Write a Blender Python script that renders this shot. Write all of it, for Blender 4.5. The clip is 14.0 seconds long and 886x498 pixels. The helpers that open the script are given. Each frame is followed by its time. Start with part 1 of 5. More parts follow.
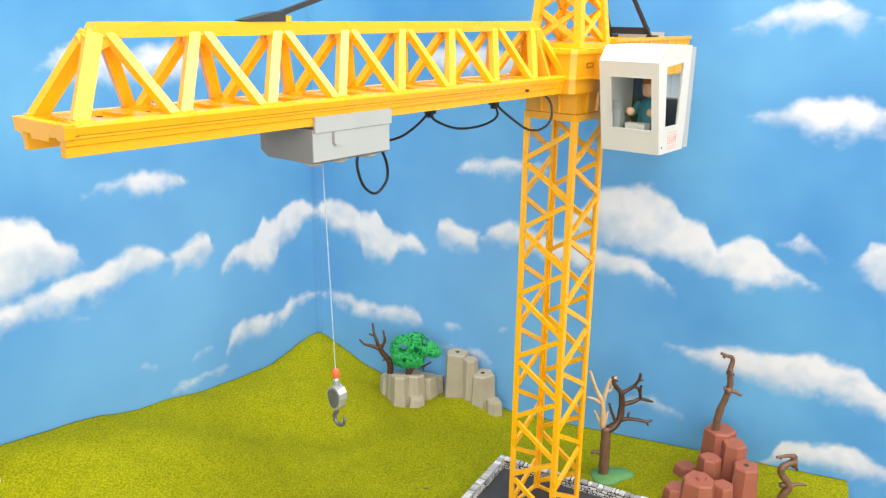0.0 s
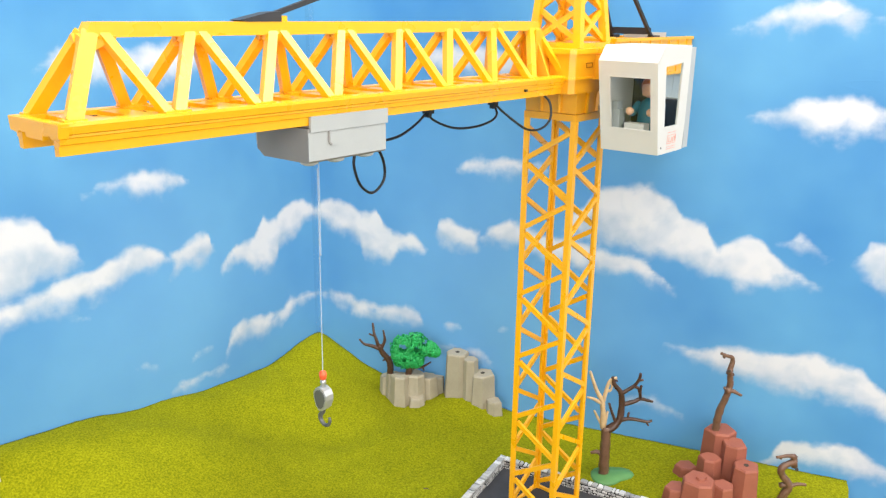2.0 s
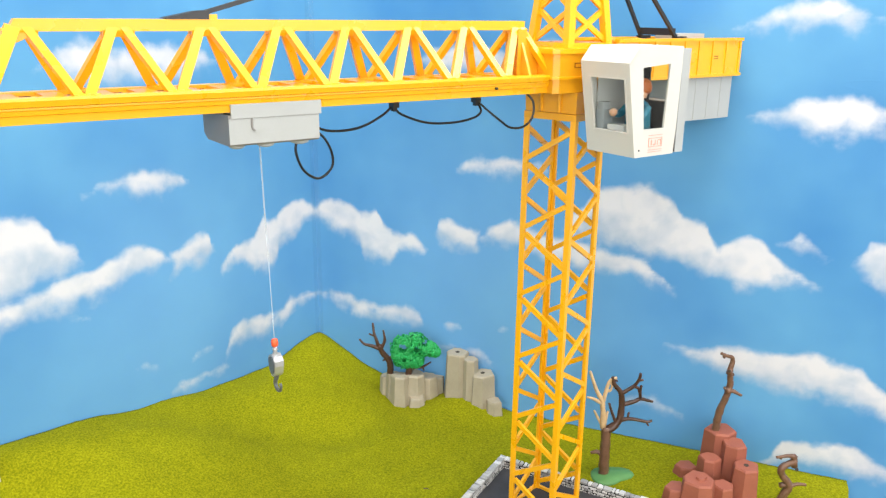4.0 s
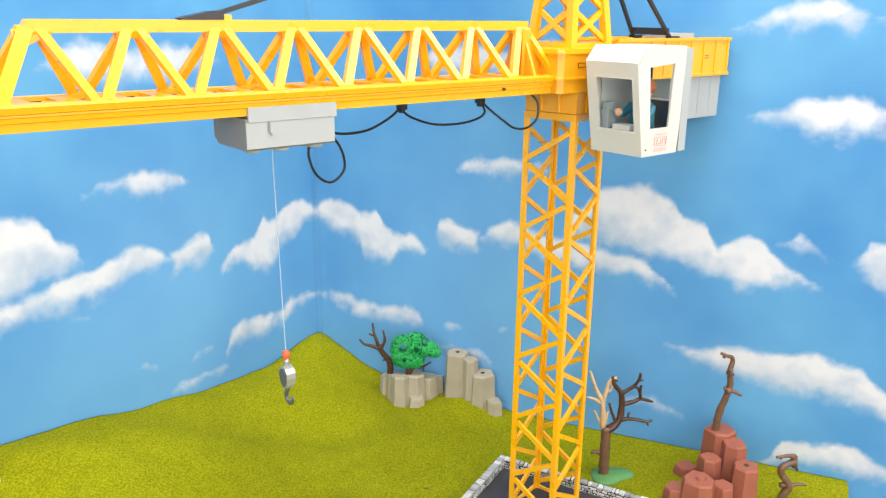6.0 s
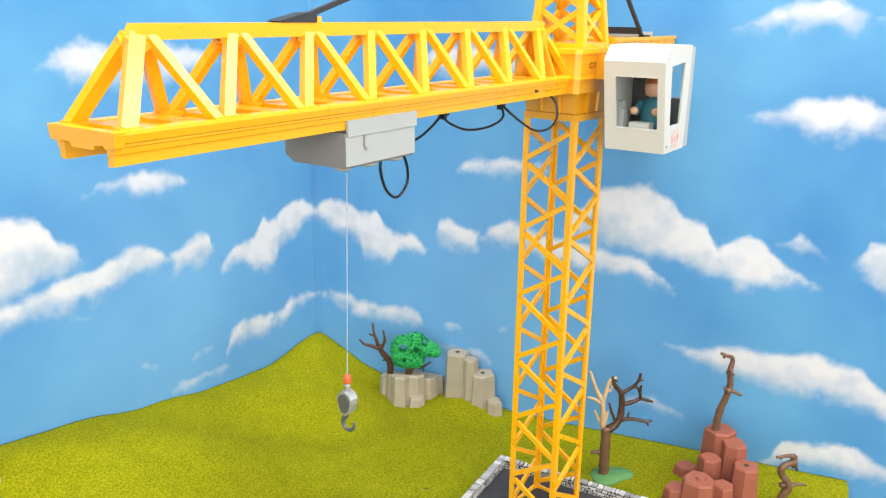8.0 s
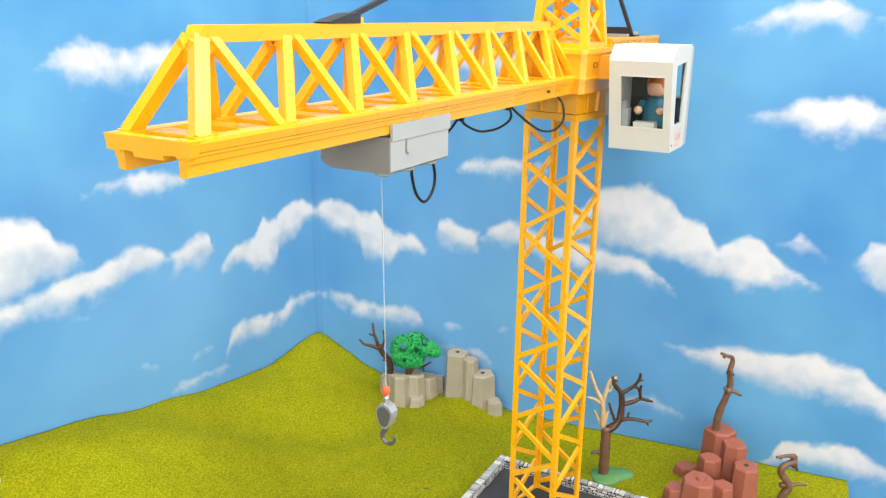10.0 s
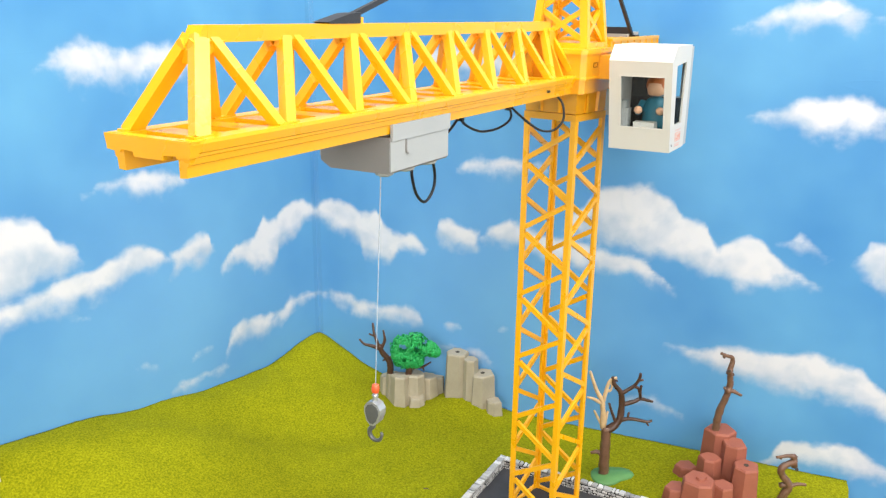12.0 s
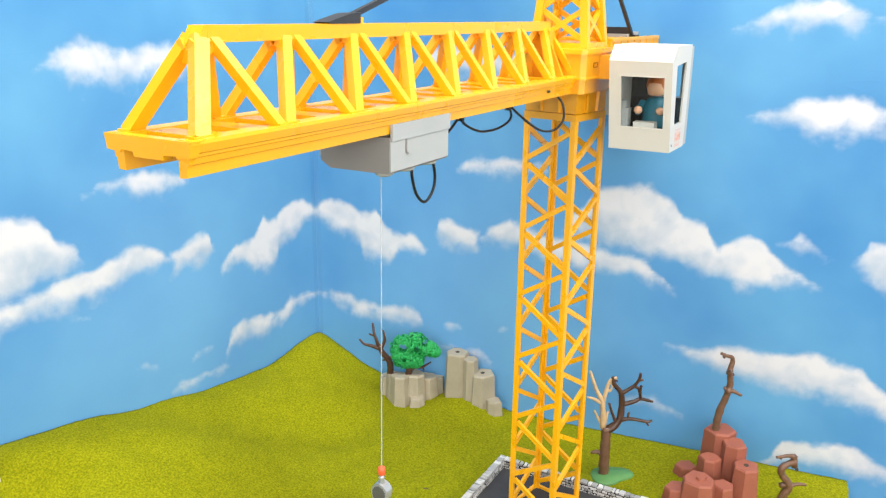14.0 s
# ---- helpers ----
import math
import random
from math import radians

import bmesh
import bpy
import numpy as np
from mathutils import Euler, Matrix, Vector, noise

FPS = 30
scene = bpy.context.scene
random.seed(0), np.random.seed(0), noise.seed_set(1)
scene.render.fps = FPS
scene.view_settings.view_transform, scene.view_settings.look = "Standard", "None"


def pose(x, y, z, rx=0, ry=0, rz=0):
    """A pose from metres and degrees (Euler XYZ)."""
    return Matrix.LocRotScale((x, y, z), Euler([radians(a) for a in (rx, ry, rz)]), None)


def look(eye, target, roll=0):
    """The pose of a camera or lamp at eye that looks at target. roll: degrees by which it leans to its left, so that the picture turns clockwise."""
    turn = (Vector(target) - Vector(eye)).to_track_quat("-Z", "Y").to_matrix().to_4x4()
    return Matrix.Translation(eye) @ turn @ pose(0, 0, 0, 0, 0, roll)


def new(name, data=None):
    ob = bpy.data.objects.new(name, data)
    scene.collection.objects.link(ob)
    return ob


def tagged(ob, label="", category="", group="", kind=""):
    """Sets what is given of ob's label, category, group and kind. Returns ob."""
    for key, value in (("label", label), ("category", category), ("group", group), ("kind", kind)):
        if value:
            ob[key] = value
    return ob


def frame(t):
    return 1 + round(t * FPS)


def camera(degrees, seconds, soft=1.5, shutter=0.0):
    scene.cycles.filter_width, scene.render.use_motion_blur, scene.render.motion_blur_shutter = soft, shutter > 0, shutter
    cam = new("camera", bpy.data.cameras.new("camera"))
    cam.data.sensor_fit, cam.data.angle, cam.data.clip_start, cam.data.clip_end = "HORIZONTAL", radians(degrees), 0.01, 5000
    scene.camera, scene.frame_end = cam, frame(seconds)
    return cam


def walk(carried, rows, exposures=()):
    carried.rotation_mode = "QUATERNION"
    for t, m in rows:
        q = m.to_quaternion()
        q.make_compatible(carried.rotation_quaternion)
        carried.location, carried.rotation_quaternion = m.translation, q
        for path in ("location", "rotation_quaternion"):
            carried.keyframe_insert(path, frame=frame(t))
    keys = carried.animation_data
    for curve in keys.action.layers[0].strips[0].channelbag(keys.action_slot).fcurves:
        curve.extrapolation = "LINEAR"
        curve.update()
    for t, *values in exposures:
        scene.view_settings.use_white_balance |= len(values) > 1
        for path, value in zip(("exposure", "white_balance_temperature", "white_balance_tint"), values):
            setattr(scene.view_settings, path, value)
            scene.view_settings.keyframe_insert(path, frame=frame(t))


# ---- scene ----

# A toy tower crane on a table-top landscape in front of two printed sky backdrops.
cam = camera(57.81, 14.0, soft=1.3)
EYE = (0.0, 0.0, 0.62)
VIEW = look(EYE, (0.0, math.cos(radians(16.458)), 0.62 - math.sin(radians(16.458))), 0.745)
walk(cam, [(0.0, VIEW), (14.0, VIEW)])

# ---------------------------------------------------------------- light
world = bpy.data.worlds.new("room_air")
scene.world = world
world.use_nodes = True
world.node_tree.nodes["Background"].inputs[0].default_value = (0.9, 0.95, 1.0, 1)
world.node_tree.nodes["Background"].inputs[1].default_value = 0.25


def ceiling_lamp(name, x, y, z, sx, sy, watts, colour):
    data = bpy.data.lights.new(name, "AREA")
    data.shape, data.size, data.size_y, data.energy, data.color = "RECTANGLE", sx, sy, watts, colour
    ob = new(name, data)
    ob.matrix_world = pose(x, y, z)
    return ob


COOL = (1.0, 0.985, 0.96)
key_lamp = ceiling_lamp("wall_lamp_side", 0, 0, 0, 2.6, 1.6, 36, COOL)
key_lamp.matrix_world = look((1.75, -1.05, 1.05), (0.05, 1.0, 0.35))
front_lamp = ceiling_lamp("wall_lamp_front", 0, 0, 0, 2.8, 1.4, 50, COOL)
front_lamp.matrix_world = look((-0.35, -1.95, 1.05), (0.05, 1.0, 0.35))
ceiling_lamp("ceiling_lamp_middle", 0.05, 0.58, 1.78, 1.6, 0.8, 34, COOL)
ceiling_lamp("ceiling_lamp_side", 1.65, 0.80, 1.78, 0.6, 0.9, 22, COOL)
scene.view_settings.exposure = 0.34

# ---------------------------------------------------------------- materials


def material(name, colour, rough=0.5, metal=0.0, vary=0.12, scale=60.0, bump=0.0, bump_scale=400.0, coat=0.0, piece=0.0, second=None, shine=0.4):
    """A plain surface with mottling at two scales and a fine relief."""
    m = bpy.data.materials.new(name)
    m.use_nodes = True
    nt = m.node_tree
    N, L = nt.nodes, nt.links
    b = N["Principled BSDF"]
    co = N.new("ShaderNodeTexCoord")
    big = N.new("ShaderNodeTexNoise")
    big.inputs["Scale"].default_value, big.inputs["Detail"].default_value = scale, 4
    fine = N.new("ShaderNodeTexNoise")
    fine.inputs["Scale"].default_value, fine.inputs["Detail"].default_value = bump_scale, 5
    L.new(co.outputs["Object"], big.inputs["Vector"])
    L.new(co.outputs["Object"], fine.inputs["Vector"])
    mix = N.new("ShaderNodeMix")
    mix.data_type = "RGBA"
    dark = second or tuple(c * (1 - 2.2 * vary) for c in colour)
    mix.inputs[6].default_value, mix.inputs[7].default_value = (*dark, 1), (*colour, 1)
    ramp = N.new("ShaderNodeMapRange")
    ramp.inputs["From Min"].default_value, ramp.inputs["From Max"].default_value = 0.3, 0.65
    add = N.new("ShaderNodeMath")
    add.operation = "MULTIPLY_ADD"
    add.inputs[1].default_value, add.inputs[2].default_value = 0.35, 0.0
    L.new(fine.outputs["Fac"], add.inputs[0])
    add2 = N.new("ShaderNodeMath")
    add2.operation = "MULTIPLY_ADD"
    add2.inputs[1].default_value = 0.65
    L.new(big.outputs["Fac"], add2.inputs[0])
    L.new(add.outputs[0], add2.inputs[2])
    L.new(add2.outputs[0], ramp.inputs["Value"])
    L.new(ramp.outputs["Result"], mix.inputs[0])
    out = mix.outputs[2]
    if piece:
        info = N.new("ShaderNodeObjectInfo")
        hsv = N.new("ShaderNodeHueSaturation")
        mr = N.new("ShaderNodeMapRange")
        mr.inputs["To Min"].default_value, mr.inputs["To Max"].default_value = 1 - piece, 1 + piece * 0.5
        L.new(info.outputs["Random"], mr.inputs["Value"])
        L.new(mr.outputs["Result"], hsv.inputs["Value"])
        L.new(out, hsv.inputs["Color"])
        out = hsv.outputs["Color"]
    L.new(out, b.inputs["Base Color"])
    rr = N.new("ShaderNodeMapRange")
    rr.inputs["To Min"].default_value, rr.inputs["To Max"].default_value = max(rough - 0.08, 0.02), min(rough + 0.1, 1)
    L.new(big.outputs["Fac"], rr.inputs["Value"])
    L.new(rr.outputs["Result"], b.inputs["Roughness"])
    b.inputs["Metallic"].default_value = metal
    b.inputs["Coat Weight"].default_value = coat
    b.inputs["Specular IOR Level"].default_value = shine
    if bump:
        bp = N.new("ShaderNodeBump")
        bp.inputs["Strength"].default_value, bp.inputs["Distance"].default_value = bump, 0.001
        L.new(fine.outputs["Fac"], bp.inputs["Height"])
        L.new(bp.outputs["Normal"], b.inputs["Normal"])
    return m


YELLOW = material("yellow_plastic", (0.86, 0.405, 0.005), 0.28, vary=0.03, scale=25, bump=0.05, bump_scale=900, shine=0.65)
AMBER = material("amber_plastic", (0.78, 0.355, 0.008), 0.34, vary=0.05, scale=30, bump=0.05, bump_scale=900, shine=0.6)
# brown that stands in for the shade round the shallow moulded marks
MARK_SHADE = material("mark_shade_brown", (0.30, 0.10, 0.006), 0.5, vary=0.05)
BLACKSEAT = material("black_seat_plastic", (0.028, 0.029, 0.031), 0.45, vary=0.1, scale=50)
WHITE = material("white_plastic", (0.56, 0.545, 0.50), 0.38, vary=0.02, scale=30, bump=0.03, bump_scale=800)
GREY = material("grey_plastic", (0.40, 0.41, 0.39), 0.45, vary=0.03, scale=30, bump=0.05, bump_scale=800)
PALE = material("pale_grey_plastic", (0.37, 0.385, 0.38), 0.45, vary=0.03, scale=30, bump=0.04, bump_scale=800)
# the trolley's grey, darkened to hold the shade under the jib
SHADED_GREY = material("shaded_grey_plastic", (0.23, 0.222, 0.21), 0.5, vary=0.04, scale=30, bump=0.05, bump_scale=800)
DARK = material("dark_plastic", (0.02, 0.02, 0.022), 0.45, vary=0.1, scale=50, bump=0.05)
INSIDE = material("dark_cab_lining", (0.05, 0.052, 0.052), 0.5, vary=0.08, scale=50)
GUNMETAL = material("gunmetal_plastic", (0.035, 0.035, 0.038), 0.4, vary=0.1, scale=60)
RUBBER = material("black_cable", (0.012, 0.012, 0.013), 0.35, vary=0.1)
ORANGE = material("orange_red_plastic", (0.85, 0.12, 0.04), 0.4, vary=0.05)
SILVER = material("silver_paint", (0.50, 0.51, 0.52), 0.32, 0.65, vary=0.05, scale=80)
IRON = material("hook_grey", (0.16, 0.165, 0.17), 0.4, 0.5, vary=0.08, scale=80)
CORD = material("white_cord", (0.62, 0.68, 0.74), 0.7, vary=0.05)
CORD.node_tree.nodes["Principled BSDF"].inputs["Alpha"].default_value = 0.34
ROCK = material("beige_grey_rock_plastic", (0.36, 0.315, 0.23), 0.55, vary=0.07, scale=45, bump=0.25, bump_scale=350)
# dark colour in place of the shade inside holes that are not cut
HOLE_SHADE = material("hole_shade_dark", (0.05, 0.04, 0.03), 0.8, vary=0.1)
RED = material("terracotta_plastic", (0.30, 0.092, 0.056), 0.62, vary=0.07, scale=40, bump=0.2, bump_scale=350)
BARK = material("brown_bark_plastic", (0.075, 0.036, 0.022), 0.30, vary=0.2, scale=110, bump=0.3, bump_scale=420)
BARK2 = material("warm_bark_plastic", (0.165, 0.085, 0.050), 0.30, vary=0.2, scale=90, bump=0.3, bump_scale=420)
TAN = material("tan_branch_plastic", (0.58, 0.40, 0.21), 0.5, vary=0.12, scale=120, bump=0.3, bump_scale=500)
LEAF = material("bright_green_plastic", (0.016, 0.36, 0.085), 0.5, vary=0.14, scale=150, bump=0.3, bump_scale=500)
BASE = material("green_base_plastic", (0.10, 0.25, 0.075), 0.45, vary=0.06, scale=40, bump=0.1)
ASPHALT = material("dark_slate_pad", (0.045, 0.045, 0.05), 0.75, vary=0.15, scale=90, bump=0.3, bump_scale=900)
MORTAR = material("dark_joint", (0.02, 0.02, 0.02), 0.85, vary=0.2, scale=200)
STONE = material("pale_stone_blocks", (0.66, 0.65, 0.63), 0.8, vary=0.2, scale=420, bump=0.6, bump_scale=900, piece=0.5)
PAINT = material("room_paint", (0.72, 0.71, 0.68), 0.8, vary=0.03, scale=3, bump=0.1, bump_scale=120)
CEIL = material("ceiling_paint", (0.78, 0.78, 0.77), 0.85, vary=0.02, scale=3)
FLOOR = material("room_floor", (0.22, 0.17, 0.12), 0.6, vary=0.1, scale=6)
TABLE = material("table_top", (0.35, 0.27, 0.18), 0.5, vary=0.1, scale=20)
SKIN = material("figure_skin", (0.75, 0.42, 0.26), 0.45, vary=0.03)
HAIR = material("figure_hair", (0.48, 0.13, 0.03), 0.45, vary=0.08)
JACKET = material("figure_teal_jacket", (0.018, 0.16, 0.23), 0.5, vary=0.08)
PRINT = material("red_print", (0.70, 0.30, 0.22), 0.6, vary=0.05)


def glass_material(name, tint, shine, rough):
    m = bpy.data.materials.new(name)
    m.use_nodes = True
    N, L = m.node_tree.nodes, m.node_tree.links
    N.remove(N["Principled BSDF"])
    clear = N.new("ShaderNodeBsdfTransparent")
    clear.inputs[0].default_value = (*tint, 1)
    gloss = N.new("ShaderNodeBsdfGlossy")
    gloss.inputs["Roughness"].default_value = rough
    mix = N.new("ShaderNodeMixShader")
    mix.inputs[0].default_value = shine
    L.new(clear.outputs[0], mix.inputs[1])
    L.new(gloss.outputs[0], mix.inputs[2])
    L.new(mix.outputs[0], N["Material Output"].inputs["Surface"])
    return m


GLASS = glass_material("cab_window_glass", (0.93, 0.955, 0.95), 0.022, 0.03)
TAPE = glass_material("clear_tape", (0.97, 0.98, 0.99), 0.075, 0.35)


def grass_material():
    m = bpy.data.materials.new("grass_mat_flock")
    m.use_nodes = True
    N, L = m.node_tree.nodes, m.node_tree.links
    b = N["Principled BSDF"]
    co = N.new("ShaderNodeTexCoord")
    tex = []
    for scale, detail in ((5.0, 3), (45.0, 4), (430.0, 5)):
        n = N.new("ShaderNodeTexNoise")
        n.inputs["Scale"].default_value, n.inputs["Detail"].default_value = scale, detail
        L.new(co.outputs["Object"], n.inputs["Vector"])
        tex.append(n)
    ramp = N.new("ShaderNodeValToRGB")
    e = ramp.color_ramp.elements
    e[0].position, e[0].color = 0.34, (0.128, 0.136, 0.002, 1)
    e[1].position, e[1].color = 0.66, (0.278, 0.270, 0.006, 1)
    mid = e.new(0.5)
    mid.color = (0.198, 0.200, 0.003, 1)
    mix = N.new("ShaderNodeMix")
    mix.inputs[0].default_value = 0.88
    L.new(tex[1].outputs["Fac"], mix.inputs[2])
    L.new(tex[2].outputs["Fac"], mix.inputs[3])
    L.new(mix.outputs[0], ramp.inputs[0])
    tone = N.new("ShaderNodeHueSaturation")
    mr = N.new("ShaderNodeMapRange")
    mr.inputs["From Min"].default_value, mr.inputs["From Max"].default_value = 0.3, 0.7
    mr.inputs["To Min"].default_value, mr.inputs["To Max"].default_value = 0.84, 1.12
    L.new(tex[0].outputs["Fac"], mr.inputs["Value"])
    L.new(mr.outputs["Result"], tone.inputs["Value"])
    L.new(ramp.outputs["Color"], tone.inputs["Color"])
    L.new(tone.outputs["Color"], b.inputs["Base Color"])
    b.inputs["Roughness"].default_value = 0.95
    b.inputs["Specular IOR Level"].default_value = 0.1
    bp = N.new("ShaderNodeBump")
    bp.inputs["Strength"].default_value, bp.inputs["Distance"].default_value = 0.6, 0.0012
    L.new(mix.outputs[0], bp.inputs["Height"])
    L.new(bp.outputs["Normal"], b.inputs["Normal"])
    return m


GRASS = grass_material()


def flock_material():
    """Single fibres, each of its own tone."""
    m = bpy.data.materials.new("grass_fibre")
    m.use_nodes = True
    N, L = m.node_tree.nodes, m.node_tree.links
    b = N["Principled BSDF"]
    geo = N.new("ShaderNodeNewGeometry")
    ramp = N.new("ShaderNodeValToRGB")
    e = ramp.color_ramp.elements
    e[0].position, e[0].color = 0.0, (0.100, 0.110, 0.002, 1)
    e[1].position, e[1].color = 1.0, (0.34, 0.33, 0.016, 1)
    e.new(0.55).color = (0.195, 0.195, 0.003, 1)
    L.new(geo.outputs["Random Per Island"], ramp.inputs[0])
    L.new(ramp.outputs["Color"], b.inputs["Base Color"])
    b.inputs["Roughness"].default_value = 0.85
    b.inputs["Specular IOR Level"].default_value = 0.15
    return m


FLOCK = flock_material()


def print_material():
    """The printed sky: blue with a slow drift of tone, and white clouds where the print carries them."""
    m = bpy.data.materials.new("printed_sky_backdrop")
    m.use_nodes = True
    N, L = m.node_tree.nodes, m.node_tree.links
    b = N["Principled BSDF"]
    co = N.new("ShaderNodeTexCoord")
    cov = N.new("ShaderNodeAttribute")
    cov.attribute_name = "cloud"
    shade = N.new("ShaderNodeAttribute")
    shade.attribute_name = "belly"
    paleness = N.new("ShaderNodeAttribute")
    paleness.attribute_name = "paleness"
    fine = N.new("ShaderNodeTexNoise")
    fine.inputs["Scale"].default_value, fine.inputs["Detail"].default_value = 34, 8
    L.new(co.outputs["Object"], fine.inputs["Vector"])
    wob = N.new("ShaderNodeMath")
    wob.operation = "MULTIPLY_ADD"
    wob.inputs[1].default_value, wob.inputs[2].default_value = 1.15, -0.575
    L.new(fine.outputs["Fac"], wob.inputs[0])
    add = N.new("ShaderNodeMath")
    L.new(cov.outputs["Fac"], add.inputs[0])
    L.new(wob.outputs[0], add.inputs[1])
    edge = N.new("ShaderNodeMapRange")
    edge.interpolation_type = "SMOOTHSTEP"
    edge.inputs["From Min"].default_value, edge.inputs["From Max"].default_value = 0.27, 0.98
    L.new(add.outputs[0], edge.inputs["Value"])
    drift = N.new("ShaderNodeTexNoise")
    drift.inputs["Scale"].default_value, drift.inputs["Detail"].default_value = 4.5, 3
    L.new(co.outputs["Object"], drift.inputs["Vector"])
    blue = N.new("ShaderNodeValToRGB")
    e = blue.color_ramp.elements
    e[0].position, e[0].color = 0.30, (0.042, 0.190, 0.44, 1)
    e[1].position, e[1].color = 0.72, (0.108, 0.320, 0.54, 1)
    L.new(drift.outputs["Fac"], blue.inputs[0])
    # blends the blue towards a paler blue
    pale_mix = N.new("ShaderNodeMix")
    pale_mix.data_type = "RGBA"
    pale_mix.inputs[7].default_value = (0.175, 0.385, 0.63, 1)
    L.new(paleness.outputs["Fac"], pale_mix.inputs[0])
    L.new(blue.outputs["Color"], pale_mix.inputs[6])
    white = N.new("ShaderNodeMix")
    white.data_type = "RGBA"
    white.inputs[6].default_value, white.inputs[7].default_value = (0.57, 0.575, 0.61, 1), (0.36, 0.43, 0.53, 1)
    swirl = N.new("ShaderNodeTexNoise")
    swirl.inputs["Scale"].default_value, swirl.inputs["Detail"].default_value, swirl.inputs["Distortion"].default_value = 26, 6, 0.6
    L.new(co.outputs["Object"], swirl.inputs["Vector"])
    tone = N.new("ShaderNodeMath")
    tone.operation = "MULTIPLY_ADD"
    tone.inputs[1].default_value, tone.inputs[2].default_value = 1.5, -0.72
    L.new(swirl.outputs["Fac"], tone.inputs[0])
    grey = N.new("ShaderNodeMath")
    grey.use_clamp = True
    L.new(tone.outputs[0], grey.inputs[0])
    L.new(shade.outputs["Fac"], grey.inputs[1])
    L.new(grey.outputs[0], white.inputs[0])
    sky = N.new("ShaderNodeMix")
    sky.data_type = "RGBA"
    L.new(edge.outputs["Result"], sky.inputs[0])
    L.new(pale_mix.outputs[2], sky.inputs[6])
    L.new(white.outputs[2], sky.inputs[7])
    L.new(sky.outputs[2], b.inputs["Base Color"])
    b.inputs["Roughness"].default_value = 0.55
    b.inputs["Specular IOR Level"].default_value = 0.25
    wave = N.new("ShaderNodeTexNoise")
    wave.inputs["Scale"].default_value = 14
    L.new(co.outputs["Object"], wave.inputs["Vector"])
    bp = N.new("ShaderNodeBump")
    bp.inputs["Strength"].default_value, bp.inputs["Distance"].default_value = 0.25, 0.004
    L.new(wave.outputs["Fac"], bp.inputs["Height"])
    stretch = N.new("ShaderNodeMapping")
    stretch.inputs["Scale"].default_value = (6.0, 6.0, 34.0)
    L.new(co.outputs["Object"], stretch.inputs["Vector"])
    line = N.new("ShaderNodeTexNoise")
    line.inputs["Scale"].default_value, line.inputs["Detail"].default_value = 1.0, 1
    L.new(stretch.outputs["Vector"], line.inputs["Vector"])
    off = N.new("ShaderNodeMath")
    off.operation = "SUBTRACT"
    off.inputs[1].default_value = 0.5
    L.new(line.outputs["Fac"], off.inputs[0])
    gap = N.new("ShaderNodeMath")
    gap.operation = "ABSOLUTE"
    L.new(off.outputs[0], gap.inputs[0])
    crease = N.new("ShaderNodeMapRange")
    crease.inputs["From Max"].default_value, crease.inputs["To Min"].default_value, crease.inputs["To Max"].default_value = 0.022, 1.0, 0.0
    L.new(gap.outputs[0], crease.inputs["Value"])
    where = N.new("ShaderNodeMapRange")
    where.inputs["From Min"].default_value, where.inputs["From Max"].default_value = 0.56, 0.72
    L.new(wave.outputs["Fac"], where.inputs["Value"])
    fold = N.new("ShaderNodeMath")
    fold.operation = "MULTIPLY"
    L.new(crease.outputs["Result"], fold.inputs[0])
    L.new(where.outputs["Result"], fold.inputs[1])
    bend = N.new("ShaderNodeBump")
    bend.inputs["Strength"].default_value, bend.inputs["Distance"].default_value = 0.10, 0.0008
    L.new(fold.outputs[0], bend.inputs["Height"])
    L.new(bp.outputs["Normal"], bend.inputs["Normal"])
    L.new(bend.outputs["Normal"], b.inputs["Normal"])
    return m


SKYPRINT = print_material()

# ---------------------------------------------------------------- mesh helpers


def finish(bm, bevel=0.0, smooth=False):
    if bevel:
        edges = [e for e in bm.edges if len(e.link_faces) == 2 and e.calc_face_angle(0) > 0.5]
        bmesh.ops.bevel(bm, geom=edges, offset=bevel, segments=2, affect="EDGES", clamp_overlap=True)
    bmesh.ops.recalc_face_normals(bm, faces=bm.faces)
    for f in bm.faces:
        f.smooth = smooth
    return bm


def mesh_of(name, bm, *mats):
    me = bpy.data.meshes.new(name)
    bm.to_mesh(me)
    bm.free()
    for m in mats:
        me.materials.append(m)
    return me


def part(name, bm, mat, parent, label="", bevel=0.0, smooth=False):
    finish(bm, bevel, smooth)
    ob = new(name, mesh_of(name, bm, mat))
    ob.parent = parent
    return tagged(ob, label)


def thing(name, label, category, at=None, group="", kind=""):
    ob = new(name)
    ob.empty_display_size = 0.02
    if at is not None:
        ob.matrix_world = at
    return tagged(ob, label, category, group, kind)


def box(bm, x0, x1, y0, y1, z0, z1):
    v = [bm.verts.new((x, y, z)) for z in (z0, z1) for x, y in ((x0, y0), (x1, y0), (x1, y1), (x0, y1))]
    for idx in ((3, 2, 1, 0), (4, 5, 6, 7), (0, 1, 5, 4), (1, 2, 6, 5), (2, 3, 7, 6), (3, 0, 4, 7)):
        bm.faces.new([v[i] for i in idx])
    return v


def boxed(*dims):
    bm = bmesh.new()
    box(bm, *dims)
    return bm


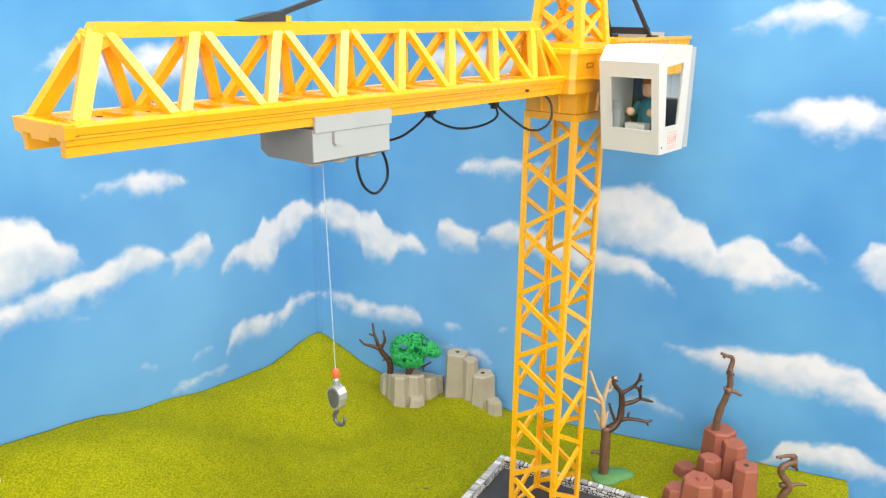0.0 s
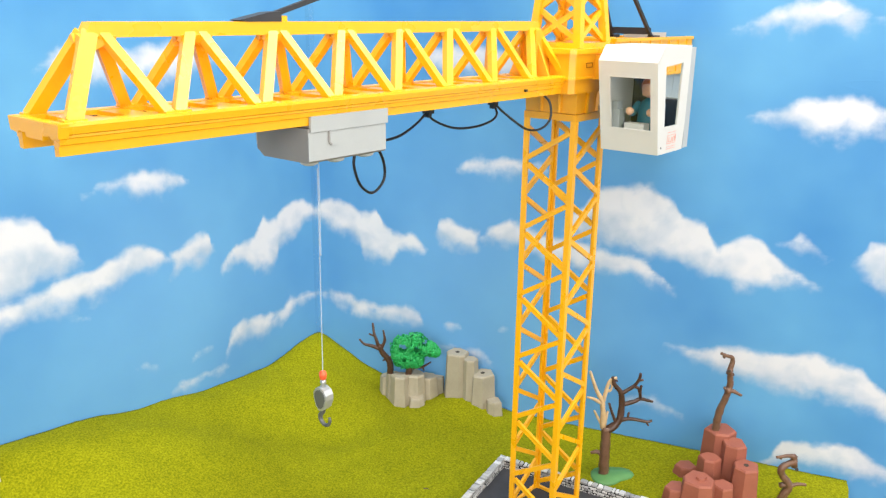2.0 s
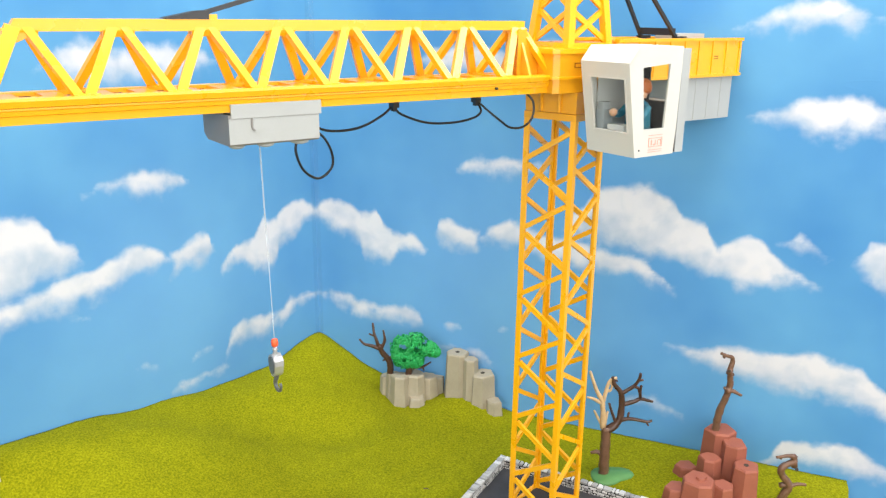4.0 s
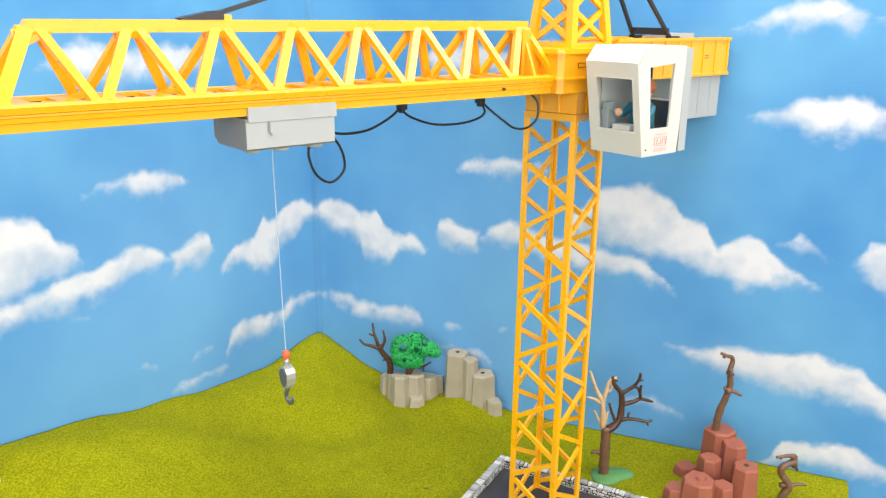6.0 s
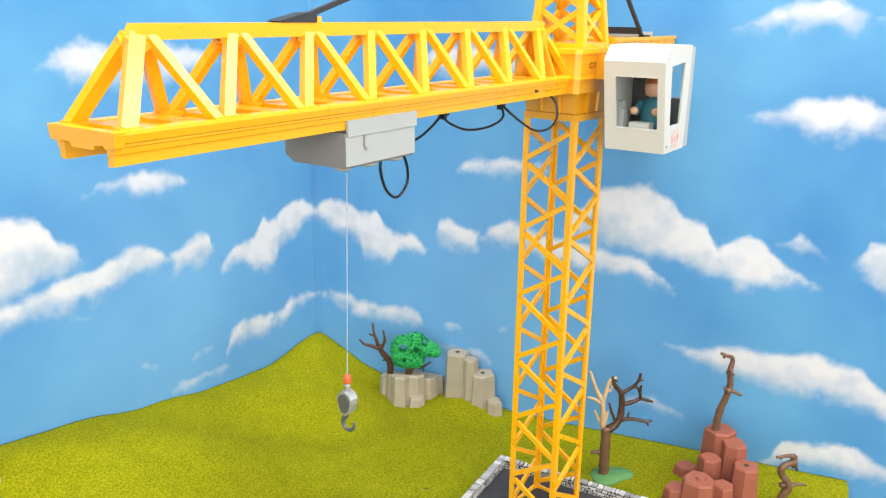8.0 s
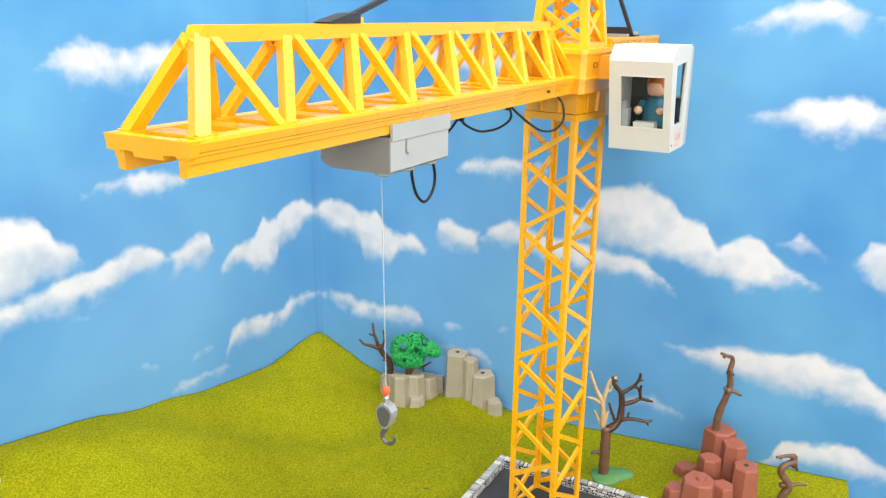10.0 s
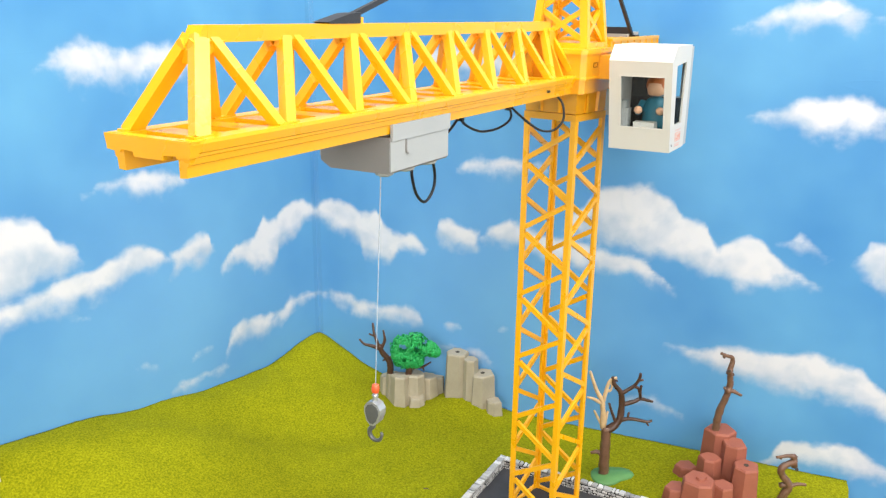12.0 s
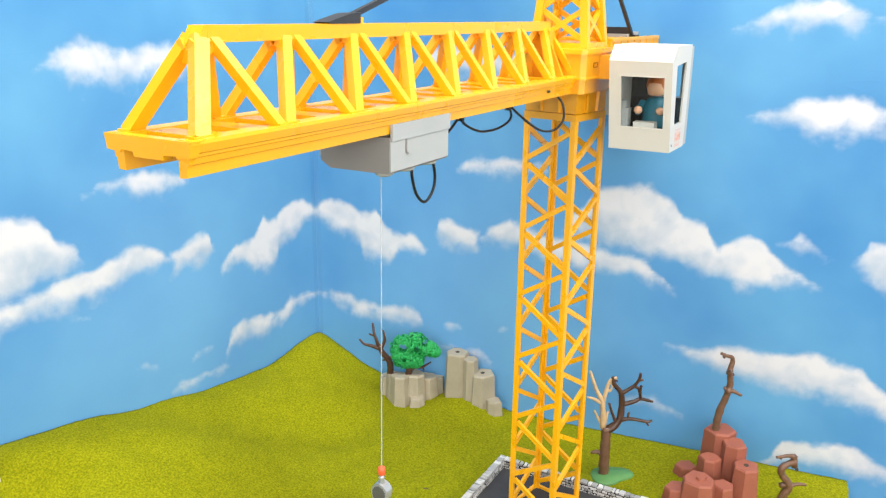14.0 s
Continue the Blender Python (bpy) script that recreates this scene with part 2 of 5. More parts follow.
def bar(bm, p, q, w, h, side=(0, 0, 1)):
    """A straight bar from p to q, w across and h deep; side: the direction of its depth."""
    p, q = Vector(p), Vector(q)
    d = (q - p).normalized()
    s = Vector(side)
    a = d.cross(s).normalized() * (w / 2)
    b = a.cross(d).normalized() * (h / 2)
    v = [bm.verts.new(o + sa * a + sb * b) for o in (p, q) for sa, sb in ((-1, -1), (1, -1), (1, 1), (-1, 1))]
    for idx in ((3, 2, 1, 0), (4, 5, 6, 7), (0, 1, 5, 4), (1, 2, 6, 5), (2, 3, 7, 6), (3, 0, 4, 7)):
        bm.faces.new([v[i] for i in idx])


def barred(p, q, w, h, side=(0, 0, 1)):
    bm = bmesh.new()
    bar(bm, p, q, w, h, side)
    return bm


def prism(bm, outline, lo, hi, axis="z"):
    """An outline in two dimensions, drawn out along an axis."""
    def place(a, b, c):
        return {"z": (a, b, c), "x": (c, a, b), "y": (a, c, b)}[axis]
    low = [bm.verts.new(place(a, b, lo)) for a, b in outline]
    top = [bm.verts.new(place(a, b, hi)) for a, b in outline]
    n = len(outline)
    bm.faces.new(low[::-1])
    bm.faces.new(top)
    for i in range(n):
        bm.faces.new((low[i], low[(i + 1) % n], top[(i + 1) % n], top[i]))
    return bm


def smooth_path(points, steps=5):
    """Catmull-Rom through the points."""
    P = [Vector(p) for p in points]
    P = [P[0] * 2 - P[1]] + P + [P[-1] * 2 - P[-2]]
    out = []
    for i in range(1, len(P) - 2):
        a, b, c, d = P[i - 1:i + 3]
        for k in range(steps):
            t = k / steps
            out.append(0.5 * (2 * b + (c - a) * t + (2 * a - 5 * b + 4 * c - d) * t * t + (3 * b - a - 3 * c + d) * t ** 3))
    return out + [P[-2]]


def tube(bm, points, r0, r1=None, sides=8, knobs=0.0, smooth=True):
    r1 = r0 if r1 is None else r1
    pts = smooth_path(points) if smooth and len(points) > 2 else [Vector(p) for p in points]
    rings, ref = [], Vector((0.13, 0.97, 0.2)).normalized()
    for i, c in enumerate(pts):
        d = (pts[min(i + 1, len(pts) - 1)] - pts[max(i - 1, 0)]).normalized()
        a = d.cross(ref)
        a = (a if a.length > 0.05 else d.cross(Vector((1, 0, 0)))).normalized()
        b = d.cross(a)
        t = i / (len(pts) - 1)
        r = r0 + (r1 - r0) * t
        rings.append([bm.verts.new(c + (a * math.cos(w) + b * math.sin(w)) * r * (1 + knobs * (noise.noise((c + a * math.cos(w) * r + b * math.sin(w) * r) * 160))))
                      for w in (2 * math.pi * k / sides for k in range(sides))])
    for u, v in zip(rings, rings[1:]):
        for k in range(sides):
            bm.faces.new((u[k], u[(k + 1) % sides], v[(k + 1) % sides], v[k]))
    bm.faces.new(rings[0][::-1])
    bm.faces.new(rings[-1])
    return bm


def lathe(bm, profile, centre=(0, 0, 0), sides=20):
    """Profile of (radius, height) turned about an upright axis."""
    cx, cy, cz = centre
    rings = [[bm.verts.new((cx + r * math.cos(2 * math.pi * k / sides), cy + r * math.sin(2 * math.pi * k / sides), cz + h)) for k in range(sides)] for r, h in profile]
    for u, v in zip(rings, rings[1:]):
        for k in range(sides):
            bm.faces.new((u[k], u[(k + 1) % sides], v[(k + 1) % sides], v[k]))
    bm.faces.new(rings[0][::-1])
    bm.faces.new(rings[-1])
    return bm


# ---------------------------------------------------------------- the room and the backdrops
CORNER = Vector((-0.2144, 1.3031))
RIGHT = Vector((math.cos(radians(-22.5)), math.sin(radians(-22.5))))
LEFT = Vector((math.cos(radians(236)), math.sin(radians(236))))
NEAR = Vector((RIGHT.y, -RIGHT.x))          # from the right-hand backdrop towards the camera

# Clouds of the print, measured along the wall from the corner and upwards; the left sheet is the mirror image.
CLOUDS = []


def cloud(weight, crest, foot):
    """One printed cloud: how dense it is, the line of its crest and that of its foot."""
    CLOUDS.append((weight, np.array(crest), np.array(foot)))


cloud(1, [(0.459, 0.366), (0.483, 0.379), (0.515, 0.384), (0.54, 0.391), (0.556, 0.384), (0.578, 0.372), (0.587, 0.357), (0.621, 0.345), (0.631, 0.321), (0.639, 0.313), (0.657, 0.33), (0.678, 0.338), (0.696, 0.329), (0.728, 0.301), (0.751, 0.286), (0.771, 0.274)], [(0.462, 0.315), (0.494, 0.299), (0.527, 0.294), (0.559, 0.29), (0.591, 0.291), (0.618, 0.275), (0.653, 0.275), (0.675, 0.262), (0.699, 0.262), (0.717, 0.27), (0.746, 0.272), (0.771, 0.273)])
cloud(1, [(0.29, 0.286), (0.313, 0.307), (0.343, 0.32), (0.358, 0.315), (0.385, 0.309), (0.415, 0.302), (0.472, 0.297), (0.494, 0.293), (0.527, 0.289), (0.544, 0.277), (0.572, 0.263), (0.585, 0.249)], [(0.29, 0.283), (0.326, 0.278), (0.357, 0.276), (0.393, 0.266), (0.434, 0.262), (0.477, 0.261), (0.502, 0.258), (0.53, 0.258), (0.557, 0.25), (0.585, 0.248)])
cloud(1, [(0.219, 0.289), (0.226, 0.308), (0.242, 0.31), (0.27, 0.301), (0.288, 0.295)], [(0.219, 0.286), (0.227, 0.273), (0.246, 0.268), (0.273, 0.268), (0.29, 0.263), (0.293, 0.265)])
cloud(0.8, [(0.253, 0.39), (0.266, 0.406), (0.29, 0.412), (0.309, 0.41), (0.325, 0.418), (0.342, 0.419), (0.365, 0.409), (0.387, 0.41), (0.408, 0.397)], [(0.254, 0.388), (0.262, 0.381), (0.294, 0.375), (0.329, 0.383), (0.362, 0.391), (0.383, 0.395), (0.408, 0.395)])
cloud(0.7, [(0.715, 0.329), (0.733, 0.339), (0.741, 0.349), (0.755, 0.342), (0.77, 0.331), (0.779, 0.319)], [(0.715, 0.326), (0.735, 0.321), (0.754, 0.315), (0.779, 0.316)])
cloud(1, [(0.811, 0.323), (0.822, 0.341), (0.845, 0.346), (0.874, 0.341), (0.886, 0.317)], [(0.811, 0.32), (0.834, 0.29), (0.851, 0.277), (0.878, 0.286), (0.887, 0.313)])
cloud(0.75, [(0.656, 0.493), (0.695, 0.512), (0.733, 0.526), (0.771, 0.527), (0.812, 0.518), (0.837, 0.503)], [(0.657, 0.49), (0.687, 0.485), (0.734, 0.471), (0.768, 0.462), (0.798, 0.472), (0.838, 0.496)])
cloud(0.78, [(0.623, 0.605), (0.656, 0.619), (0.693, 0.636), (0.724, 0.645), (0.768, 0.64), (0.799, 0.621)], [(0.624, 0.602), (0.665, 0.6), (0.73, 0.6), (0.773, 0.604), (0.8, 0.615)])
cloud(1, [(0.58, 0.165), (0.606, 0.161), (0.637, 0.16), (0.681, 0.171), (0.71, 0.171), (0.724, 0.175), (0.759, 0.178), (0.782, 0.184), (0.8, 0.176), (0.831, 0.175), (0.841, 0.171), (0.857, 0.15), (0.871, 0.143), (0.897, 0.126)], [(0.581, 0.159), (0.599, 0.154), (0.623, 0.147), (0.651, 0.135), (0.677, 0.136), (0.715, 0.124), (0.738, 0.119), (0.773, 0.121), (0.805, 0.119), (0.832, 0.116), (0.857, 0.105), (0.877, 0.102), (0.901, 0.102)])
cloud(0.95, [(0.724, 0.003), (0.742, 0.018), (0.754, 0.043), (0.772, 0.042), (0.796, 0.051), (0.823, 0.06), (0.844, 0.058), (0.866, 0.048), (0.887, 0.037), (0.904, 0.019)], [(0.724, -0.002), (0.766, 0.006), (0.802, 0.011), (0.83, 0.011), (0.858, 0.01), (0.891, 0.01), (0.905, 0.011)])
cloud(0.7, [(0.531, 0.062), (0.55, 0.073), (0.578, 0.078), (0.599, 0.069), (0.619, 0.06)], [(0.531, 0.059), (0.551, 0.057), (0.576, 0.053), (0.597, 0.048), (0.62, 0.051)])
cloud(0.7, [(0.231, 0.138), (0.249, 0.143), (0.265, 0.137), (0.27, 0.128)], [(0.231, 0.135), (0.249, 0.127), (0.27, 0.126)])
cloud(0.7, [(0.275, 0.098), (0.292, 0.105), (0.309, 0.097), (0.319, 0.083)], [(0.275, 0.093), (0.285, 0.088), (0.302, 0.079), (0.32, 0.077)])
cloud(1, [(0.002, 0.301), (0.016, 0.315), (0.042, 0.324), (0.067, 0.32), (0.087, 0.303), (0.105, 0.302), (0.115, 0.313), (0.126, 0.295), (0.143, 0.278), (0.18, 0.279), (0.201, 0.256)], [(0.002, 0.294), (0.03, 0.278), (0.051, 0.267), (0.087, 0.255), (0.091, 0.236), (0.114, 0.226), (0.142, 0.224), (0.156, 0.244), (0.176, 0.253), (0.201, 0.244)])
cloud(0.8, [(0.002, 0.156), (0.026, 0.163), (0.063, 0.165), (0.077, 0.154), (0.121, 0.15), (0.166, 0.162), (0.19, 0.151), (0.205, 0.117)], [(0.002, 0.15), (0.033, 0.14), (0.062, 0.131), (0.084, 0.117), (0.11, 0.125), (0.134, 0.118), (0.177, 0.122), (0.205, 0.113)])
cloud(0.75, [(0.202, 0.093), (0.212, 0.099), (0.251, 0.1), (0.293, 0.1), (0.312, 0.092)], [(0.203, 0.088), (0.235, 0.084), (0.279, 0.08), (0.313, 0.086)])
cloud(0.64, [(0.327, 0.143), (0.342, 0.149), (0.362, 0.146)], [(0.328, 0.138), (0.353, 0.139), (0.363, 0.134)])
cloud(0.64, [(0.423, 0.24), (0.436, 0.25), (0.449, 0.25)], [(0.423, 0.237), (0.438, 0.235), (0.449, 0.245)])
cloud(0.74, [(0.179, 0.55), (0.2, 0.561), (0.242, 0.579), (0.283, 0.576), (0.351, 0.572), (0.387, 0.589), (0.419, 0.583), (0.451, 0.554)], [(0.179, 0.547), (0.202, 0.538), (0.248, 0.522), (0.322, 0.521), (0.384, 0.524), (0.426, 0.533), (0.451, 0.551)])
cloud(0.9, [(0.418, 0.318), (0.429, 0.336), (0.45, 0.352), (0.459, 0.372), (0.469, 0.382), (0.487, 0.386), (0.513, 0.392), (0.525, 0.392)], [(0.418, 0.315), (0.451, 0.307), (0.475, 0.306), (0.499, 0.304), (0.525, 0.304), (0.538, 0.305)])


def backdrop(name, along, length, label):
    """A printed sheet, slightly wavy, upright behind the landscape."""
    s = np.arange(0, length + 0.001, 0.004)
    z = np.arange(-0.30, 0.90, 0.004)
    S, Z = np.meshgrid(s, z)
    wob_s, wob_z = np.zeros_like(S), np.zeros_like(S)
    for i in range(S.shape[0]):
        for j in range(S.shape[1]):
            p = Vector((S[i, j] * 22, Z[i, j] * 26, 3.3))
            wob_s[i, j] = noise.fractal(p, 0.9, 2.1, 4)
            wob_z[i, j] = noise.fractal(p + Vector((40, 7, 1)), 0.9, 2.1, 4)
    field, belly = np.zeros_like(S), np.zeros_like(S)
    for weight, crest, foot in CLOUDS:
        s2, z2 = S + 0.0045 * wob_s, Z + 0.0045 * wob_z
        top = np.interp(s2, crest[:, 0], crest[:, 1])
        low = np.interp(s2, foot[:, 0], foot[:, 1])
        ends = np.minimum(s2 - min(crest[0, 0], foot[0, 0]), max(crest[-1, 0], foot[-1, 0]) - s2)
        ends = np.where(crest[0, 0] < 0.01, np.maximum(ends, np.minimum(0.05, crest[-1, 0] - s2)), ends)
        up = np.minimum((top - z2) / 0.010, ends / 0.012)
        deep = np.minimum(up, (z2 - low) / 0.020)
        q = np.clip(0.5 + 0.5 * deep, 0, 1.5) * weight
        belly = np.where(q > field, np.clip(1.05 * (top - z2) / np.maximum(top - low, 0.02) - 0.25 + 0.9 * wob_z, 0, 1), belly)
        field = np.maximum(field, q)
    # paler low down and round s 0.30, less towards the far end
    paleness = np.clip((0.30 - Z) / 0.45, 0, 1) * 0.50 * np.clip((0.85 - S) / 0.35, 0, 1)
    paleness = np.clip(paleness + 0.45 * np.exp(-((S - 0.30) / 0.24) ** 2 - ((Z - 0.27) / 0.20) ** 2), 0, 1)
    ny, nx = S.shape
    out = Vector((-along.y, along.x))
    verts = []
    for i in range(ny):
        for j in range(nx):
            w = 0.0025 * noise.noise(Vector((S[i, j] * 5, Z[i, j] * 2.5, 9.1))) * min(1, S[i, j] / 0.05)
            c = CORNER + along * float(S[i, j]) + out * w
            verts.append((c.x, c.y, float(Z[i, j])))
    faces = [(i * nx + j, i * nx + j + 1, (i + 1) * nx + j + 1, (i + 1) * nx + j) for i in range(ny - 1) for j in range(nx - 1)]
    me = bpy.data.meshes.new(name)
    me.from_pydata(verts, [], faces)
    for key, values in (("cloud", field), ("belly", belly), ("paleness", paleness)):
        me.attributes.new(key, "FLOAT", "POINT").data.foreach_set("value", values.ravel().astype(np.float32))
    me.materials.append(SKYPRINT)
    for f in me.polygons:
        f.use_smooth = True
    ob = new(name, me)
    thick = ob.modifiers.new("paper", "SOLIDIFY")
    thick.thickness, thick.offset, thick.use_rim = 0.001, 0, False
    return tagged(ob, label, "backdrop", kind="structure")


backdrop("backdrop_right", RIGHT, 1.15, "printed blue sky sheet with white clouds behind the landscape")
backdrop("backdrop_left", LEFT, 1.15, "mirrored printed blue sky sheet meeting the other at the corner")


def corner_tape():
    """A broad strip of clear tape over the joint of the two sheets, with a fold line down its middle."""
    bm = bmesh.new()
    c = CORNER + (LEFT + RIGHT) * 0.0015
    pts = [c + LEFT * 0.0085, c + (LEFT + RIGHT) * 0.0006, c + RIGHT * 0.0085]
    low = [bm.verts.new((p.x, p.y, -0.3)) for p in pts]
    top = [bm.verts.new((p.x, p.y, 0.89)) for p in pts]
    for i in range(2):
        bm.faces.new((low[i], low[i + 1], top[i + 1], top[i]))
    ob = new("trim", mesh_of("trim", finish(bm), TAPE))
    ob.visible_shadow = False
    tagged(ob, "strip of clear tape down the backdrop's corner", "tape", kind="structure")


corner_tape()


def room():
    for name, dims, mat, label in (
            ("floor", (-3.2, 3.2, -2.8, 2.8, -0.80, -0.75), FLOOR, "brown floor of the room under the table"),
            ("ceiling", (-3.2, 3.2, -2.8, 2.8, 1.80, 1.85), CEIL, "plain white room ceiling"),
            ("wall_north", (-3.2, 3.2, 2.8, 2.9, -0.75, 1.80), PAINT, "plain painted room wall"),
            ("wall_south", (-3.2, 3.2, -2.9, -2.8, -0.75, 1.80), PAINT, "plain painted room wall"),
            ("wall_east", (3.2, 3.3, -2.8, 2.8, -0.75, 1.80), PAINT, "plain painted room wall"),
            ("wall_west", (-3.3, -3.2, -2.8, 2.8, -0.75, 1.80), PAINT, "plain painted room wall")):
        bm = finish(boxed(*dims))
        tagged(new(name, mesh_of(name, bm, mat)), label, name.split("_")[0], kind="structure")


room()


# ---------------------------------------------------------------- the grass mat on its table
def hill(s, d):
    """Height of the draped mat; s along the right backdrop from the corner, d away from it."""
    p = RIGHT * s + NEAR * d
    sl = p.x * LEFT.x + p.y * LEFT.y                       # along the left backdrop
    dl = abs(p.x * LEFT.y - p.y * LEFT.x)                  # away from it
    left = np.interp(sl, [0, 0.06, 0.12, 0.17, 0.29, 0.43, 0.55, 0.8], [0.045, 0.052, 0.052, 0.056, 0.076, 0.101, 0.122, 0.13])
    z = left * math.exp(-(dl / np.interp(sl, [0.1, 0.45], [0.16, 0.20])) ** 2.6)
    z += 0.033 * math.exp(-(s / 0.05) ** 2 - (max(d, 0) / 0.10) ** 2)
    z += 0.019 * math.exp(-((s - 0.285) / 0.055) ** 2 - ((d - 0.028) / 0.045) ** 2)
    w = CORNER + p
    fold = min(1.0, max(0.0, (0.885 - w.y) / 0.10)) * min(1.0, max(0.0, (-0.37 - w.x) / 0.09)) * min(1.0, max(0.0, (dl - 0.02) / 0.07))
    z -= 0.048 * fold * fold * (3 - 2 * fold)
    # the mound's foot: a shallow trough that runs across the mat
    foot = np.interp(w.x, [-0.474, -0.40, -0.294, -0.182, -0.07], [0.975, 0.987, 1.011, 1.051, 1.110])
    hold = min(1.0, max(0.0, (w.x + 0.45) / 0.10)) * min(1.0, max(0.0, (-0.09 - w.x) / 0.06))
    z -= 0.011 * hold * math.exp(-((w.y - foot) / 0.045) ** 2)
    fade = max(0.0, 1 - max(s - 0.25, 0) / 0.25)
    z += fade * (0.009 * noise.noise(Vector((s * 8, d * 8, 0.4))) + 0.0025 * noise.noise(Vector((s * 25, d * 22, 4.0))))
    near = min(1.0, max(0.0, (math.hypot(w.x - 0.147, w.y - 0.862) - 0.14) / 0.10))   # flat under the crane's pad
    return max(z, 0.0) * min(1.0, max(0.0, (0.62 - s) / 0.25)) * near + 0.002


def ground_height(x, y):
    p = Vector((x, y)) - CORNER
    return hill(p.x * RIGHT.x + p.y * RIGHT.y, p.x * NEAR.x + p.y * NEAR.y)


def grass_mat():
    nu, nv = 190, 150
    verts = []
    for j in range(nv + 1):
        d = 1.0 * j / nv + 0.002
        lo = -math.tan(radians(11.5)) * d + 0.002
        for i in range(nu + 1):
            s = lo + (0.843 + 0.003 * noise.noise(Vector((d * 20, 0, 0))) - lo) * i / nu
            c = CORNER + RIGHT * s + NEAR * d
            verts.append((c.x, c.y, hill(s, d) + 0.0006 * noise.noise(Vector((c.x * 120, c.y * 120, 0)))))
    n = nu + 1
    faces = [(j * n + i, j * n + i + 1, (j + 1) * n + i + 1, (j + 1) * n + i) for j in range(nv) for i in range(nu)]
    me = bpy.data.meshes.new("ground")
    me.from_pydata(verts, [], faces)
    me.materials.append(GRASS)
    for f in me.polygons:
        f.use_smooth = True
    ob = new("ground", me)
    thick = ob.modifiers.new("mat", "SOLIDIFY")
    thick.thickness, thick.offset = 0.0015, -1
    tagged(ob, "yellow-green flocked grass mat draped into a hill", "grass mat", kind="structure")


grass_mat()


def grass_fibres():
    """Short flock standing on the mat, too fine to count."""
    rng = np.random.default_rng(17)
    count = 80000
    d = rng.uniform(0.003, 0.70, count)
    lo = -math.tan(radians(11.5)) * d + 0.004
    s = lo + (0.838 - lo) * rng.uniform(0, 1, count)
    lean, way, tall = rng.uniform(0.2, 1.1, count), rng.uniform(0, 2 * math.pi, count), rng.uniform(0.0009, 0.0021, count)
    verts = np.empty((count * 3, 3), np.float32)
    for k in range(count):
        c = CORNER + RIGHT * float(s[k]) + NEAR * float(d[k])
        z = hill(float(s[k]), float(d[k]))
        a, h = way[k], tall[k]
        wx, wy = -math.sin(a) * 0.00034, math.cos(a) * 0.00034
        verts[3 * k] = (c.x + wx, c.y + wy, z - 0.0003)
        verts[3 * k + 1] = (c.x - wx, c.y - wy, z - 0.0003)
        verts[3 * k + 2] = (c.x + math.cos(a) * h * math.sin(lean[k]), c.y + math.sin(a) * h * math.sin(lean[k]), z + h * math.cos(lean[k]))
    me = bpy.data.meshes.new("grass_fibres")
    me.from_pydata(verts.tolist(), [], np.arange(count * 3).reshape(-1, 3).tolist())
    me.materials.append(FLOCK)
    tagged(new("grass_fibres", me), "short yellow-green flock fibres standing on the mat", "grass", kind="stuff")


grass_fibres()


def table():
    t = thing("table", "plain brown work table under the grass mat", "table")
    bm = bmesh.new()
    outline = [CORNER + RIGHT * s + NEAR * d for s, d in ((0.02, 0.03), (0.832, 0.03), (0.832, 1.0), (-0.17, 1.0))]
    prism(bm, [(p.x, p.y) for p in outline], -0.03, -0.002)
    part("tabletop", bm, TABLE, t, bevel=0.002)
    for p in outline:
        c = p + ((outline[0] + outline[2]) / 2 - p) * 0.08
        part("leg", boxed(c.x - 0.02, c.x + 0.02, c.y - 0.02, c.y + 0.02, -0.75, -0.03), TABLE, t)


table()

# ---------------------------------------------------------------- the crane
AXIS = (0.1352, 0.9078)
crane = thing("tower_crane", "yellow plastic toy tower crane with a white cab", "toy crane", pose(AXIS[0], AXIS[1], 0))


